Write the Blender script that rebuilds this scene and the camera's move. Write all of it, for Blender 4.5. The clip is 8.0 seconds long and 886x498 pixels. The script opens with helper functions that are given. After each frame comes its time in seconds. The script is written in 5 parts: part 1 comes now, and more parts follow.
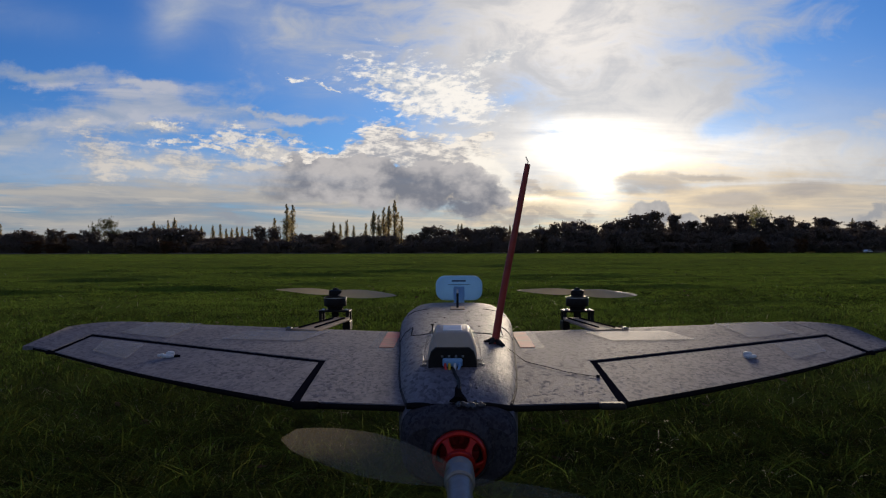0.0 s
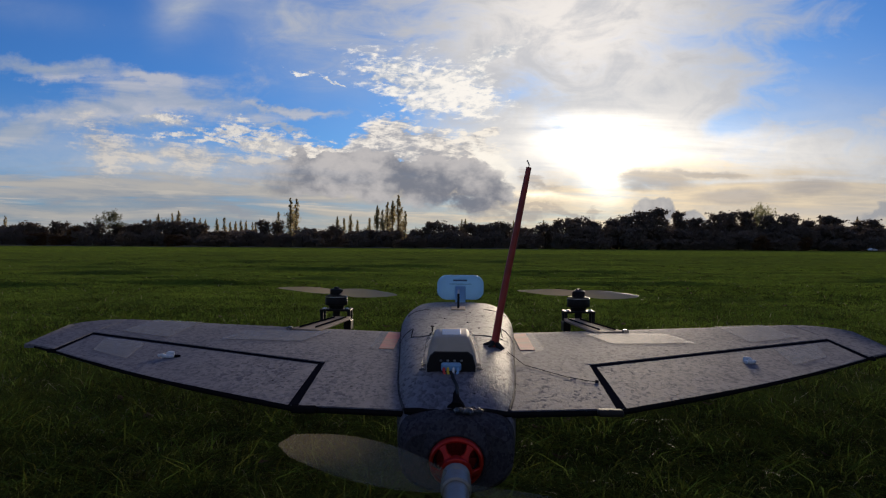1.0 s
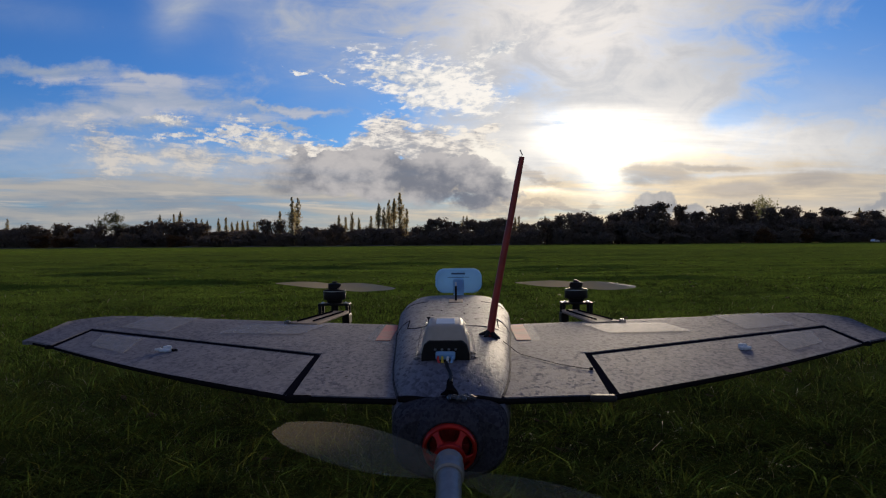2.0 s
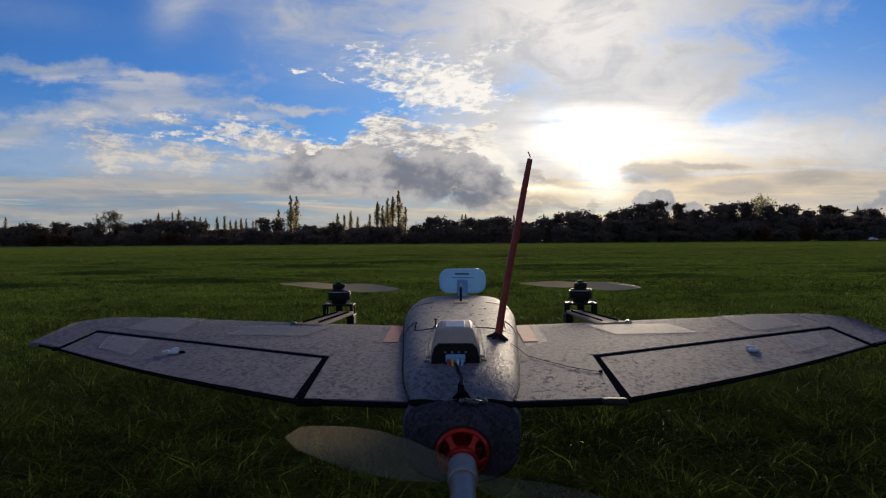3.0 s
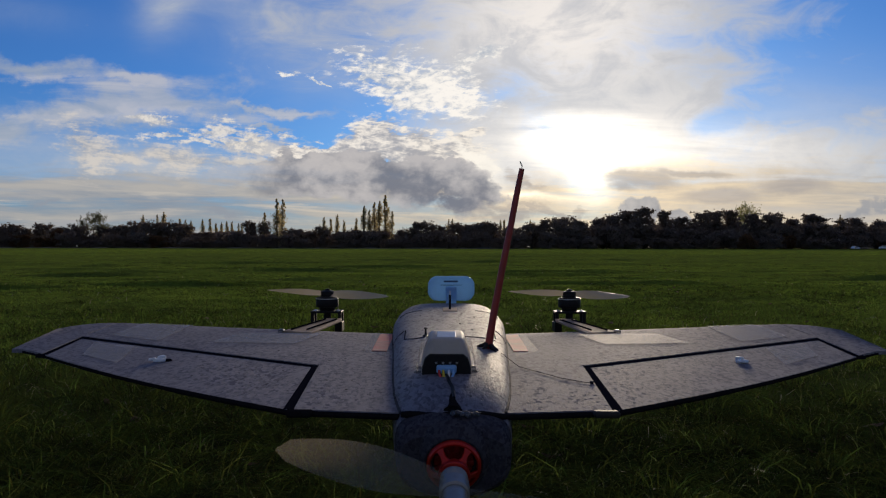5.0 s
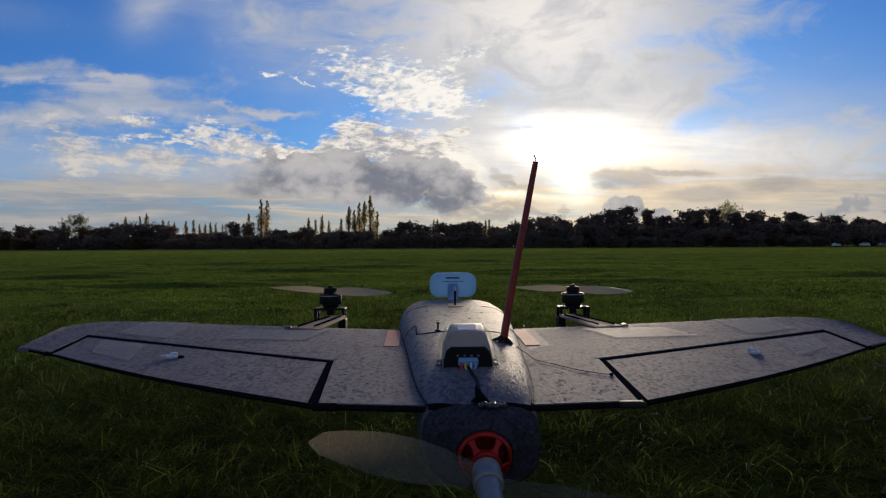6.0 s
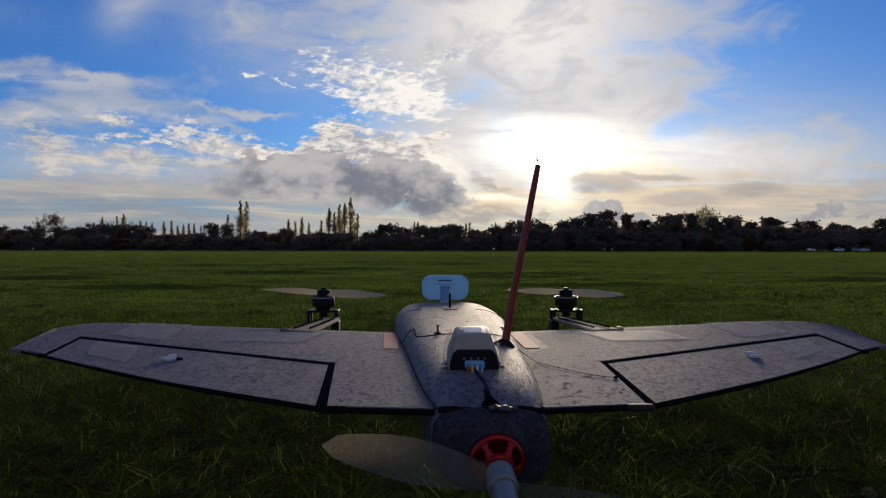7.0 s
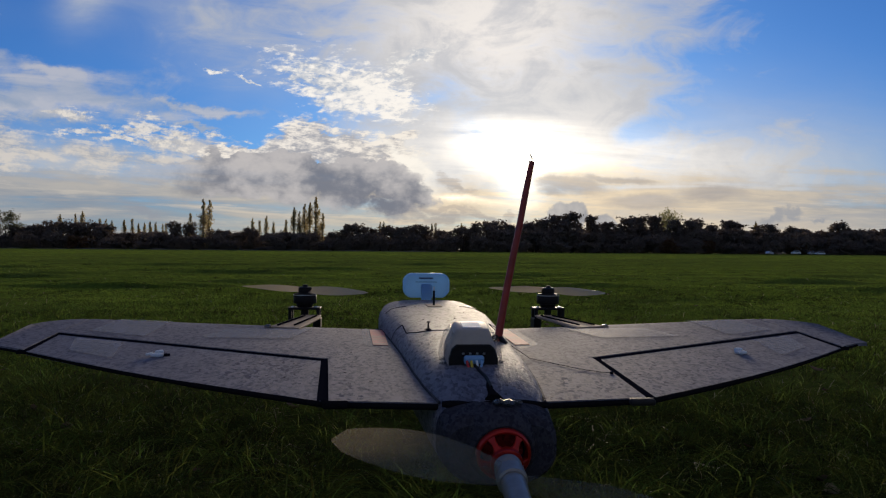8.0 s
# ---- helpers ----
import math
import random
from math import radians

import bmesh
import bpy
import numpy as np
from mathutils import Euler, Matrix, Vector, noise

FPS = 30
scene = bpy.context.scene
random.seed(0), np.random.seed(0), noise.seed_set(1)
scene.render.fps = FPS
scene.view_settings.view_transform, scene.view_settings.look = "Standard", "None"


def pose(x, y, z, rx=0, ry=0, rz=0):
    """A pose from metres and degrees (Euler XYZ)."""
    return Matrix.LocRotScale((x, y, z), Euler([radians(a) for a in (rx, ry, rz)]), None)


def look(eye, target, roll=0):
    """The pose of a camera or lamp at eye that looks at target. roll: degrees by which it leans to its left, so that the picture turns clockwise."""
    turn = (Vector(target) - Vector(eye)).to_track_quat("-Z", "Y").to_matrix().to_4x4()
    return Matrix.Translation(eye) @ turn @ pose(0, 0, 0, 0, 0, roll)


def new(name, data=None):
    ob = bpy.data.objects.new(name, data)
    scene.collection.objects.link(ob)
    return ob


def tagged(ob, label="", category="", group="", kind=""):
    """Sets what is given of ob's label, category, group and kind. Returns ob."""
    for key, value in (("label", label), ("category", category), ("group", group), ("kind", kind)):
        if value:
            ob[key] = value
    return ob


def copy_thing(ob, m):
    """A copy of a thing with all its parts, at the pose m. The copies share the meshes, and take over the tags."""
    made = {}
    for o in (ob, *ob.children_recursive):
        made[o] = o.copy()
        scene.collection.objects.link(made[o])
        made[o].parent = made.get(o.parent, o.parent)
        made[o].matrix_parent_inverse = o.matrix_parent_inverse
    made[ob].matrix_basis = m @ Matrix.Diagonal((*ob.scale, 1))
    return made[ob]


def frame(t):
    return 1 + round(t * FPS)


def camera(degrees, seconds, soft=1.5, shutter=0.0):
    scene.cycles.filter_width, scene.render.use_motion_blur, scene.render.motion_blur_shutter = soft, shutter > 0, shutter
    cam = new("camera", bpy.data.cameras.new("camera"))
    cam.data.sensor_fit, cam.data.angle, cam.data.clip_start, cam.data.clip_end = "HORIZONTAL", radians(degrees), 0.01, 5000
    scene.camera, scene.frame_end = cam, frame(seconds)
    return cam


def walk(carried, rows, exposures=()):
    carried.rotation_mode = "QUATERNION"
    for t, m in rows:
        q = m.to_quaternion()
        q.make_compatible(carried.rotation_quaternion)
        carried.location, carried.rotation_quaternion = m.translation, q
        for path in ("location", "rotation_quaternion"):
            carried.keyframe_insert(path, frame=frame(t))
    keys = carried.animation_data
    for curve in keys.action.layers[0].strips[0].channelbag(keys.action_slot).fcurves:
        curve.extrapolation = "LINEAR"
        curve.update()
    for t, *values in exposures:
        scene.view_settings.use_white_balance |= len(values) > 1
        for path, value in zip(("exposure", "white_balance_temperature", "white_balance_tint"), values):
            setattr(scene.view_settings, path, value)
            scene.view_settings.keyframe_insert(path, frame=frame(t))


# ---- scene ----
# ---------------------------------------------------------------- camera
H_CAM = 0.80           # lens above the far field
cam = camera(62.0, 8.0, soft=1.2)
# rows: seconds, x, y, z, tilt, roll, turn
PATH = [
    (0.0, -0.0002, -0.0007, 0.7938, 90.20, -0.08, -0.16),
    (0.5, -0.0055, 0.0005, 0.8002, 89.97, 0.37, -0.11),
    (1.0, 0.0022, -0.0007, 0.7996, 89.82, 0.39, 0.11),
    (1.5, 0.0099, -0.0021, 0.7942, 89.71, -0.28, 0.39),
    (3.0, 0.0009, -0.0019, 0.7977, 89.45, -0.42, 0.16),
    (3.5, 0.0003, -0.0005, 0.8001, 89.52, -0.04, -0.09),
    (4.0, 0.0013, 0.0003, 0.8031, 89.68, -0.17, -0.23),
    (5.5, -0.0113, 0.0011, 0.7985, 89.84, 0.06, -1.42),
    (6.0, -0.0247, 0.0026, 0.7963, 89.82, -0.28, -2.04),
    (6.5, -0.0330, 0.0033, 0.7959, 89.91, -0.08, -2.75),
    (7.0, -0.0413, 0.0045, 0.7962, 90.02, 0.09, -3.57),
    (7.5, -0.0545, 0.002, 0.7955, 90.14, 0.32, -4.61),
    (8.0, -0.0621, 0.0086, 0.7923, 90.08, 0.48, -6.23),
]
walk(cam, [(t, pose(x, y, z, 0, 0, turn) @ pose(0, 0, 0, tilt) @ pose(0, 0, 0, 0, 0, roll)) for t, x, y, z, tilt, roll, turn in PATH])


# ---------------------------------------------------------------- small node language
class Num:
    """A number in a node tree; arithmetic on it adds Math nodes."""

    def __init__(self, tree, value):
        self.tree, self.value = tree, value

    def op(self, kind, *others, clamp=False):
        node = self.tree.nodes.new("ShaderNodeMath")
        node.operation, node.use_clamp = kind, clamp
        for socket, item in zip(node.inputs, (self, *others)):
            item = item.value if isinstance(item, Num) else item
            if isinstance(item, (int, float)):
                socket.default_value = item
            else:
                self.tree.links.new(item, socket)
        return Num(self.tree, node.outputs[0])

    def __add__(self, o): return self.op("ADD", o)
    def __radd__(self, o): return self.op("ADD", o)
    def __sub__(self, o): return self.op("SUBTRACT", o)
    def __rsub__(self, o): return Num(self.tree, float(o)).op("SUBTRACT", self)
    def __mul__(self, o): return self.op("MULTIPLY", o)
    def __rmul__(self, o): return self.op("MULTIPLY", o)
    def __truediv__(self, o): return self.op("DIVIDE", o)
    def max(self, o): return self.op("MAXIMUM", o)
    def min(self, o): return self.op("MINIMUM", o)
    def sqrt(self): return self.op("SQRT")
    def exp(self): return self.op("EXPONENT")

    def ramp(self, low, high):
        node = self.tree.nodes.new("ShaderNodeMapRange")
        node.interpolation_type = "SMOOTHSTEP"
        node.inputs["From Min"].default_value, node.inputs["From Max"].default_value = low, high
        self.tree.links.new(self.value, node.inputs["Value"])
        return Num(self.tree, node.outputs[0])


def put(tree, socket, item):
    item = item.value if isinstance(item, Num) else item
    if isinstance(item, (int, float)):
        socket.default_value = item
    elif isinstance(item, tuple):
        socket.default_value = (*item, 1.0) if len(socket.default_value) == 4 else item
    else:
        tree.links.new(item, socket)


def vec(tree, x, y, z):
    node = tree.nodes.new("ShaderNodeCombineXYZ")
    for socket, item in zip(node.inputs, (x, y, z)):
        put(tree, socket, item)
    return node.outputs[0]


def fbm(tree, where, scale, detail=5.0, rough=0.55, warp=0.0, lac=2.0):
    node = tree.nodes.new("ShaderNodeTexNoise")
    tree.links.new(where, node.inputs["Vector"])
    for key, item in (("Scale", scale), ("Detail", detail), ("Roughness", rough), ("Distortion", warp), ("Lacunarity", lac)):
        node.inputs[key].default_value = item
    return Num(tree, node.outputs[0])


def blend(tree, factor, a, b, kind="MIX"):
    node = tree.nodes.new("ShaderNodeMix")
    node.data_type, node.blend_type = "RGBA", kind
    put(tree, node.inputs[0], factor)
    put(tree, node.inputs[6], a)
    put(tree, node.inputs[7], b)
    return node.outputs[2]


# ---------------------------------------------------------------- sky and sun
SUN_AZ, SUN_EL = radians(11.5), radians(7.2)
world = bpy.data.worlds.new("sky")
scene.world = world
world.use_nodes = True
wt = world.node_tree
wt.nodes.clear()
geo = wt.nodes.new("ShaderNodeTexCoord")
sep = wt.nodes.new("ShaderNodeSeparateXYZ")
wt.links.new(geo.outputs["Generated"], sep.inputs[0])
DX, DY, DZ = (Num(wt, s) for s in sep.outputs)
front = DY.ramp(0.05, 0.45)
SX = DX / DY.max(0.15) * 13.05 + 7.84      # the sky as a map: about 4.4 degrees a unit, eastward
SY = DZ / DY.max(0.15) * 13.05             # and upward from the horizon

nishita = wt.nodes.new("ShaderNodeTexSky")
nishita.sky_type, nishita.sun_disc = "NISHITA", False
nishita.sun_elevation, nishita.sun_rotation = radians(14), SUN_AZ
nishita.air_density, nishita.dust_density, nishita.ozone_density = 1.0, 0.3, 3.0
warp_a = fbm(wt, vec(wt, SX, SY * 1.4, 31.0), 1.6, 6, 0.60)
warp_b = fbm(wt, vec(wt, SX, SY * 1.4, 47.0), 1.6, 6, 0.60)
FRAYED = (SX + (warp_a - 0.5) * 0.9, SY + (warp_b - 0.5) * 0.7)      # the map, frayed, so that no cloud has a smooth rim
SMOOTH = (SX + (warp_a - 0.5) * 0.25, SY + (warp_b - 0.5) * 0.2)


def oval(cx, cy, rx, ry, turn, where):
    """Squared distance from the middle of an oval, in its radii."""
    c, s = math.cos(radians(turn)), math.sin(radians(turn))
    x, y = where
    u = x.op("MULTIPLY_ADD", c / rx, y.op("MULTIPLY_ADD", s / rx, -(cx * c + cy * s) / rx))
    v = y.op("MULTIPLY_ADD", c / ry, x.op("MULTIPLY_ADD", -s / ry, (cx * s - cy * c) / ry))
    return u.op("MULTIPLY_ADD", u, v * v)


def field(cx, cy, rx, ry, turn=0.0, where=FRAYED):
    """1 in the middle of an oval, 0 on its rim, negative outside."""
    return 1.0 - oval(cx, cy, rx, ry, turn, where).sqrt()


def bell(cx, cy, rx, ry, turn=0.0, where=SMOOTH):
    return (oval(cx, cy, rx, ry, turn, where) * -1.0).exp()


def most(items):
    out = items[0]
    for item in items[1:]:
        out = out.max(item)
    return out.max(-1.5)


def total(items):
    out = items[0]
    for item in items[1:]:
        out = out + item
    return out


n_wisp = fbm(wt, vec(wt, SX * 0.34, SY * 1.7 + SX * 0.10, 3.0), 1.0, 9, 0.62, 0.7)
n_soft = fbm(wt, vec(wt, SX, SY * 1.6, 7.0), 0.55, 6, 0.55, 0.3)
n_swirl = fbm(wt, vec(wt, SX * 0.8 + SY * 0.5, SY * 1.5 - SX * 0.25, 9.0), 0.9, 8, 0.60, 1.1)
n_puff = fbm(wt, vec(wt, SX, SY * 1.25, 11.0), 1.9, 9, 0.60, 0.2)
n_grain = fbm(wt, vec(wt, SX * 0.8 + SY * 0.3, SY * 1.9 - SX * 0.40, 15.0), 5.0, 6, 0.60, 0.5)
n_row = fbm(wt, vec(wt, SX * 0.55, SY * 2.4 + SX * 0.25, 17.0), 3.2, 7, 0.62, 0.6)
n_streak = fbm(wt, vec(wt, SX * 0.28, SY * 3.2 + SX * 0.05, 19.0), 1.0, 8, 0.62, 0.5)
n_fray = fbm(wt, vec(wt, SX, SY * 1.3, 23.0), 6.5, 6, 0.66)
n_thin = fbm(wt, vec(wt, SX * 0.42, SY * 4.6 + SX * 0.12, 63.0), 1.0, 8, 0.62, 0.5)
n_flat = fbm(wt, vec(wt, SX * 0.33, SY * 3.4 - SX * 0.08, 71.0), 1.0, 8, 0.62, 0.6)
n_bil = fbm(wt, vec(wt, SX + (warp_a - 0.5) * 0.5, SY * 1.35, 57.0), 1.25, 6, 0.50, 0.15)

glow_wide = bell(11.3, 1.2, 4.6, 2.0)

# clear blue
clear = blend(wt, 1.0, nishita.outputs[0], (0.0225, 0.0475, 0.0890), "MULTIPLY")
col = clear

# faint high haze over the blue
haze = total([bell(3.15, 4.25, 0.55, 0.45, 60) * 0.55, bell(5.6, 3.6, 1.6, 0.9, -25) * 0.36, bell(4.2, 4.4, 1.6, 0.4, -20) * 0.25, bell(1.0, 1.6, 2.6, 0.6) * 0.42, bell(3.6, 1.35, 2.2, 0.32, -3) * 0.6, bell(0.3, 4.2, 1.4, 0.3, -10) * 0.12])
haze = haze * (n_swirl * 1.6 + n_wisp * 0.8 - 0.2).max(0.0)
col = blend(wt, haze.min(0.9), col, (0.47, 0.50, 0.55))

# milky veil on the sunny side, torn where the blue shows
veil = most([field(10.0, 4.2, 4.0, 2.6, 8, SMOOTH), field(11.7, 2.5, 3.1, 2.0, -20, SMOOTH), field(8.8, 1.9, 1.6, 1.3, 0, SMOOTH), field(9.7, 1.4, 1.6, 0.9, 0, SMOOTH), field(14.2, 1.1, 3.6, 1.7, 0, SMOOTH)])
gap = total([bell(9.3, 2.95, 0.65, 0.45, 25) * 0.42, bell(12.75, 2.2, 0.75, 0.26, 12) * 0.7, bell(13.2, 2.6, 0.5, 0.35, 30) * 0.2, bell(6.2, 2.3, 0.9, 0.7, 20) * 0.9, bell(8.6, 2.15, 0.7, 0.2, -10) * 0.45, bell(14.6, 2.75, 1.2, 0.5, 10) * 0.3])
veil = (veil * 1.5 + (n_soft - 0.5) * 0.7 + (n_swirl - 0.5) * 2.0 + (n_wisp - 0.5) * 1.0 - gap).ramp(-0.55, 0.90)
veil = veil.max(bell(15.2, 1.3, 3.8, 1.45) * 0.85 * (0.55 + n_wisp * 0.9))
veil_colour = blend(wt, glow_wide.max(bell(10.2, 3.9, 2.7, 1.8)), (0.47, 0.48, 0.49), (0.96, 0.88, 0.79))
veil_colour = blend(wt, (n_swirl * 0.9 + n_wisp * 0.35 + (n_fray - 0.5) * 0.15).ramp(0.48, 0.80) * 0.72, veil_colour, (0.52, 0.515, 0.525))
col = blend(wt, veil * 0.92, col, veil_colour)

# haze and stratus low down
low = (1.62 - SY + (n_streak - 0.5) * 2.2 + (n_puff - 0.5) * 0.6).ramp(-0.05, 0.75)
stripe = (n_streak * 0.7 + n_wisp * 0.5).ramp(0.46, 0.74)
low_colour = blend(wt, stripe, blend(wt, glow_wide, (0.235, 0.265, 0.32), (0.60, 0.50, 0.38)), blend(wt, glow_wide, (0.44, 0.415, 0.385), (0.92, 0.73, 0.48)))
col = blend(wt, low * (n_streak * 1.5 + 0.12).min(0.93), col, low_colour)

# cirrus: a long swoosh with a drawn-out tail, and lesser ones round it
wisp = most([field(1.9, 2.42, 2.1, 0.36, 9), field(3.2, 2.52, 1.5, 0.26, -9), field(4.9, 2.42, 1.3, 0.10, -2), field(0.4, 2.05, 1.0, 0.30, 22), field(2.7, 2.88, 0.75, 0.16, -18),
             field(0.75, 3.10, 1.4, 0.22, -3), field(2.5, 2.2, 1.0, 0.12, -4), field(4.9, 2.12, 0.5, 0.06, -6)])
wisp = (wisp * 1.0 + (n_wisp - 0.5) * 1.9 + (n_swirl - 0.5) * 0.9 + (n_fray - 0.5) * 0.35).ramp(-0.35, 0.75)
edge_lit = most([field(2.0, 2.30, 2.2, 0.10, 3), field(0.8, 2.95, 0.8, 0.06, -2), field(5.0, 2.42, 1.0, 0.05, -2), field(2.7, 2.9, 0.6, 0.10, -18)])
col = blend(wt, wisp * 0.72, col, blend(wt, (n_wisp * 1.5 + edge_lit.max(-0.4) * 0.18).ramp(0.45, 1.05), (0.34, 0.385, 0.45), (0.58, 0.555, 0.54)))

# ragged cream banks and rows of flakes below the cirrus
bank = most([field(1.85, 1.75, 0.55, 0.32, -35), field(2.25, 1.55, 0.45, 0.14, -10), field(3.2, 1.58, 0.75, 0.20, -10), field(3.85, 1.50, 0.35, 0.10, -8), field(4.3, 1.58, 0.6, 0.14, 0), field(4.95, 1.72, 0.75, 0.22, -6)])
bank = (bank * 0.8 + (n_puff - 0.5) * 1.5 + (n_row - 0.5) * 2.6 + (n_fray - 0.5) * 1.2).ramp(-0.45, 0.75)
bank_tone = (n_row * 0.6 + n_puff * 0.4 + (n_fray - 0.5) * 0.3 + SX * 0.02).ramp(0.40, 0.66)
col = blend(wt, bank * 0.85, col, blend(wt, bank_tone, (0.33, 0.34, 0.37), (0.68, 0.62, 0.55)))
flock = most([field(3.15, 1.98, 0.4, 0.06, 3), field(3.55, 2.06, 0.4, 0.06, -3), field(4.1, 2.08, 0.5, 0.10, 0), field(3.75, 1.86, 0.45, 0.07, -6), field(4.55, 1.86, 0.55, 0.16, -4), field(5.2, 1.9, 0.45, 0.12, -4), field(3.0, 2.2, 0.4, 0.07, -6)])
flock = (flock * 0.7 + (n_row - 0.5) * 3.6 + (n_fray - 0.5) * 1.4).ramp(-0.05, 0.65)
col = blend(wt, flock * 0.85, col, blend(wt, n_fray.ramp(0.38, 0.62), (0.44, 0.45, 0.48), (0.80, 0.74, 0.66)))

# glow of the hidden sun
sunlit = total([bell(10.7, 1.92, 0.85, 0.34, -4) * 1.7, bell(10.6, 1.30, 0.36, 0.46, 20) * 1.7, bell(10.6, 1.7, 1.7, 0.75) * 0.26, bell(9.95, 1.75, 0.6, 0.30, -30) * 0.45, bell(9.65, 0.92, 0.55, 0.06, -4) * 0.7, bell(12.6, 1.75, 2.0, 0.35) * 0.22])
sunlit = sunlit * (((n_soft - 0.5) * 0.8 + (n_streak - 0.5) * 3.2 + (n_swirl - 0.5) * 2.6 + 0.95).max(0.15))
glare = wt.nodes.new("ShaderNodeMix")
glare.data_type, glare.clamp_factor = "RGBA", False
put(wt, glare.inputs[0], sunlit)
put(wt, glare.inputs[6], (0.0, 0.0, 0.0))
put(wt, glare.inputs[7], (1.0, 0.87, 0.66))
col = blend(wt, 1.0, col, glare.outputs[2], "ADD")

# bright mackerel patch, thick towards the sun and dissolving into flakes on the far side
mack = most([field(7.75, 2.78, 0.85, 0.42, -14), field(8.10, 2.64, 0.60, 0.30, 6), field(7.0, 3.12, 0.75, 0.36, -10), field(7.3, 2.95, 0.85, 0.40, -30), field(7.35, 2.5, 0.45, 0.16, -12), field(6.8, 2.98, 0.45, 0.12, -20), field(8.75, 3.45, 0.45, 0.16, 18), field(8.45, 3.12, 0.28, 0.16, -50),
             field(5.80, 2.95, 0.14, 0.04, -20), field(5.95, 2.86, 0.16, 0.03, -25), field(5.35, 3.1, 0.20, 0.05, -15)])
mack_sun = bell(8.2, 2.62, 0.9, 0.45, -20)
mack = mack * 1.05 + 0.14 + mack_sun * 0.5 + (n_grain - 0.5) * 2.6 + (n_row - 0.5) * 2.4 + (n_fray - 0.5) * 1.1
mack_tone = (n_grain * 0.9 + n_row * 0.7 + (n_fray - 0.5) * 0.7 + mack_sun * 0.20).ramp(0.60, 1.06)
col = blend(wt, mack.ramp(-0.10, 0.90) * 0.94, col, blend(wt, mack_tone, (0.42, 0.47, 0.55), (1.0, 0.94, 0.86)))

# thin flat streaks between the cloud bases and the wood
under = (1.6 - SY + (n_soft - 0.5) * 1.4).ramp(0.0, 0.9)
col = blend(wt, under * n_flat.ramp(0.52, 0.68) * 0.5, col, blend(wt, glow_wide, (0.33, 0.35, 0.395), (0.48, 0.44, 0.40)))
col = blend(wt, under * n_thin.ramp(0.54, 0.66) * 0.6, col, blend(wt, glow_wide, (0.56, 0.515, 0.46), (0.95, 0.76, 0.50)))

# sunlit crest of the great cumulus, rippled
crest = most([field(6.85, 1.75, 0.75, 0.55, 8), field(7.6, 1.6, 0.75, 0.50, -18), field(6.3, 1.68, 0.6, 0.24, 14), field(5.6, 1.62, 0.6, 0.16, 4), field(8.35, 1.72, 0.55, 0.26, 0), field(8.55, 1.98, 0.28, 0.10, 15), field(8.65, 1.45, 0.38, 0.30, -45), field(8.78, 1.30, 0.2, 0.18, -50)])
crest = crest * 1.35 + 0.16 + (n_row - 0.5) * 1.5 + (n_grain - 0.5) * 1.4 + (n_fray - 0.5) * 1.0 + (n_puff - 0.5) * 0.9
crest_tone = (n_row * 1.2 + n_grain * 0.8 - 0.4 + (n_fray - 0.5) * 0.6 + bell(8.55, 1.6, 0.6, 0.4) * 0.22 + (SY - 1.7) * 0.10).ramp(0.46, 0.84)
col = blend(wt, crest.ramp(-0.05, 0.60) * 0.95, col, blend(wt, crest_tone, (0.40, 0.39, 0.405), (0.93, 0.85, 0.75)))

# its heavy grey body
cum = most([field(5.3, 1.22, 0.9, 0.42, 4), field(6.0, 1.22, 0.6, 0.46), field(6.7, 1.18, 0.85, 0.50), field(7.5, 1.12, 0.8, 0.52), field(7.85, 1.25, 0.3, 0.34), field(8.35, 1.18, 0.50, 0.44, -12), field(8.75, 0.95, 0.45, 0.30, -25), field(8.4, 0.75, 0.7, 0.24, -8), field(4.5, 1.28, 0.7, 0.20, 6), field(5.9, 1.42, 0.5, 0.26), field(6.6, 1.45, 0.5, 0.22)])
cum = cum * 1.6 + (n_puff - 0.5) * 1.5 + (n_bil - 0.5) * 0.8 + (n_fray - 0.5) * 0.55
cum = (cum / ((1.45 - SY).max(0.0) * 0.85 + 0.17)).ramp(0.0, 1.0)
dark_lumps = total([bell(5.45, 1.22, 0.5, 0.26), bell(6.8, 1.18, 0.7, 0.22), bell(8.0, 1.05, 0.55, 0.28), bell(8.65, 1.1, 0.3, 0.2)])
shade = (n_bil * 1.3 + (n_puff - 0.5) * 1.1 + (n_fray - 0.5) * 0.25 + SY * 0.14 - dark_lumps * 0.18).ramp(0.48, 1.04)
thin = (SX + (n_soft - 0.5) * 1.6).ramp(4.0, 5.6) * 0.62 + 0.33
col = blend(wt, cum * thin, col, blend(wt, shade, (0.180, 0.194, 0.238), (0.50, 0.475, 0.475)))
rim = (bell(8.85, 1.45, 0.16, 0.40, 30, FRAYED) + bell(8.50, 1.66, 0.36, 0.08, -30, FRAYED)) * (n_fray * 1.4 + n_row * 1.4 - 0.45).max(0.0)
col = blend(wt, rim.min(0.85), col, (1.0, 0.94, 0.84))

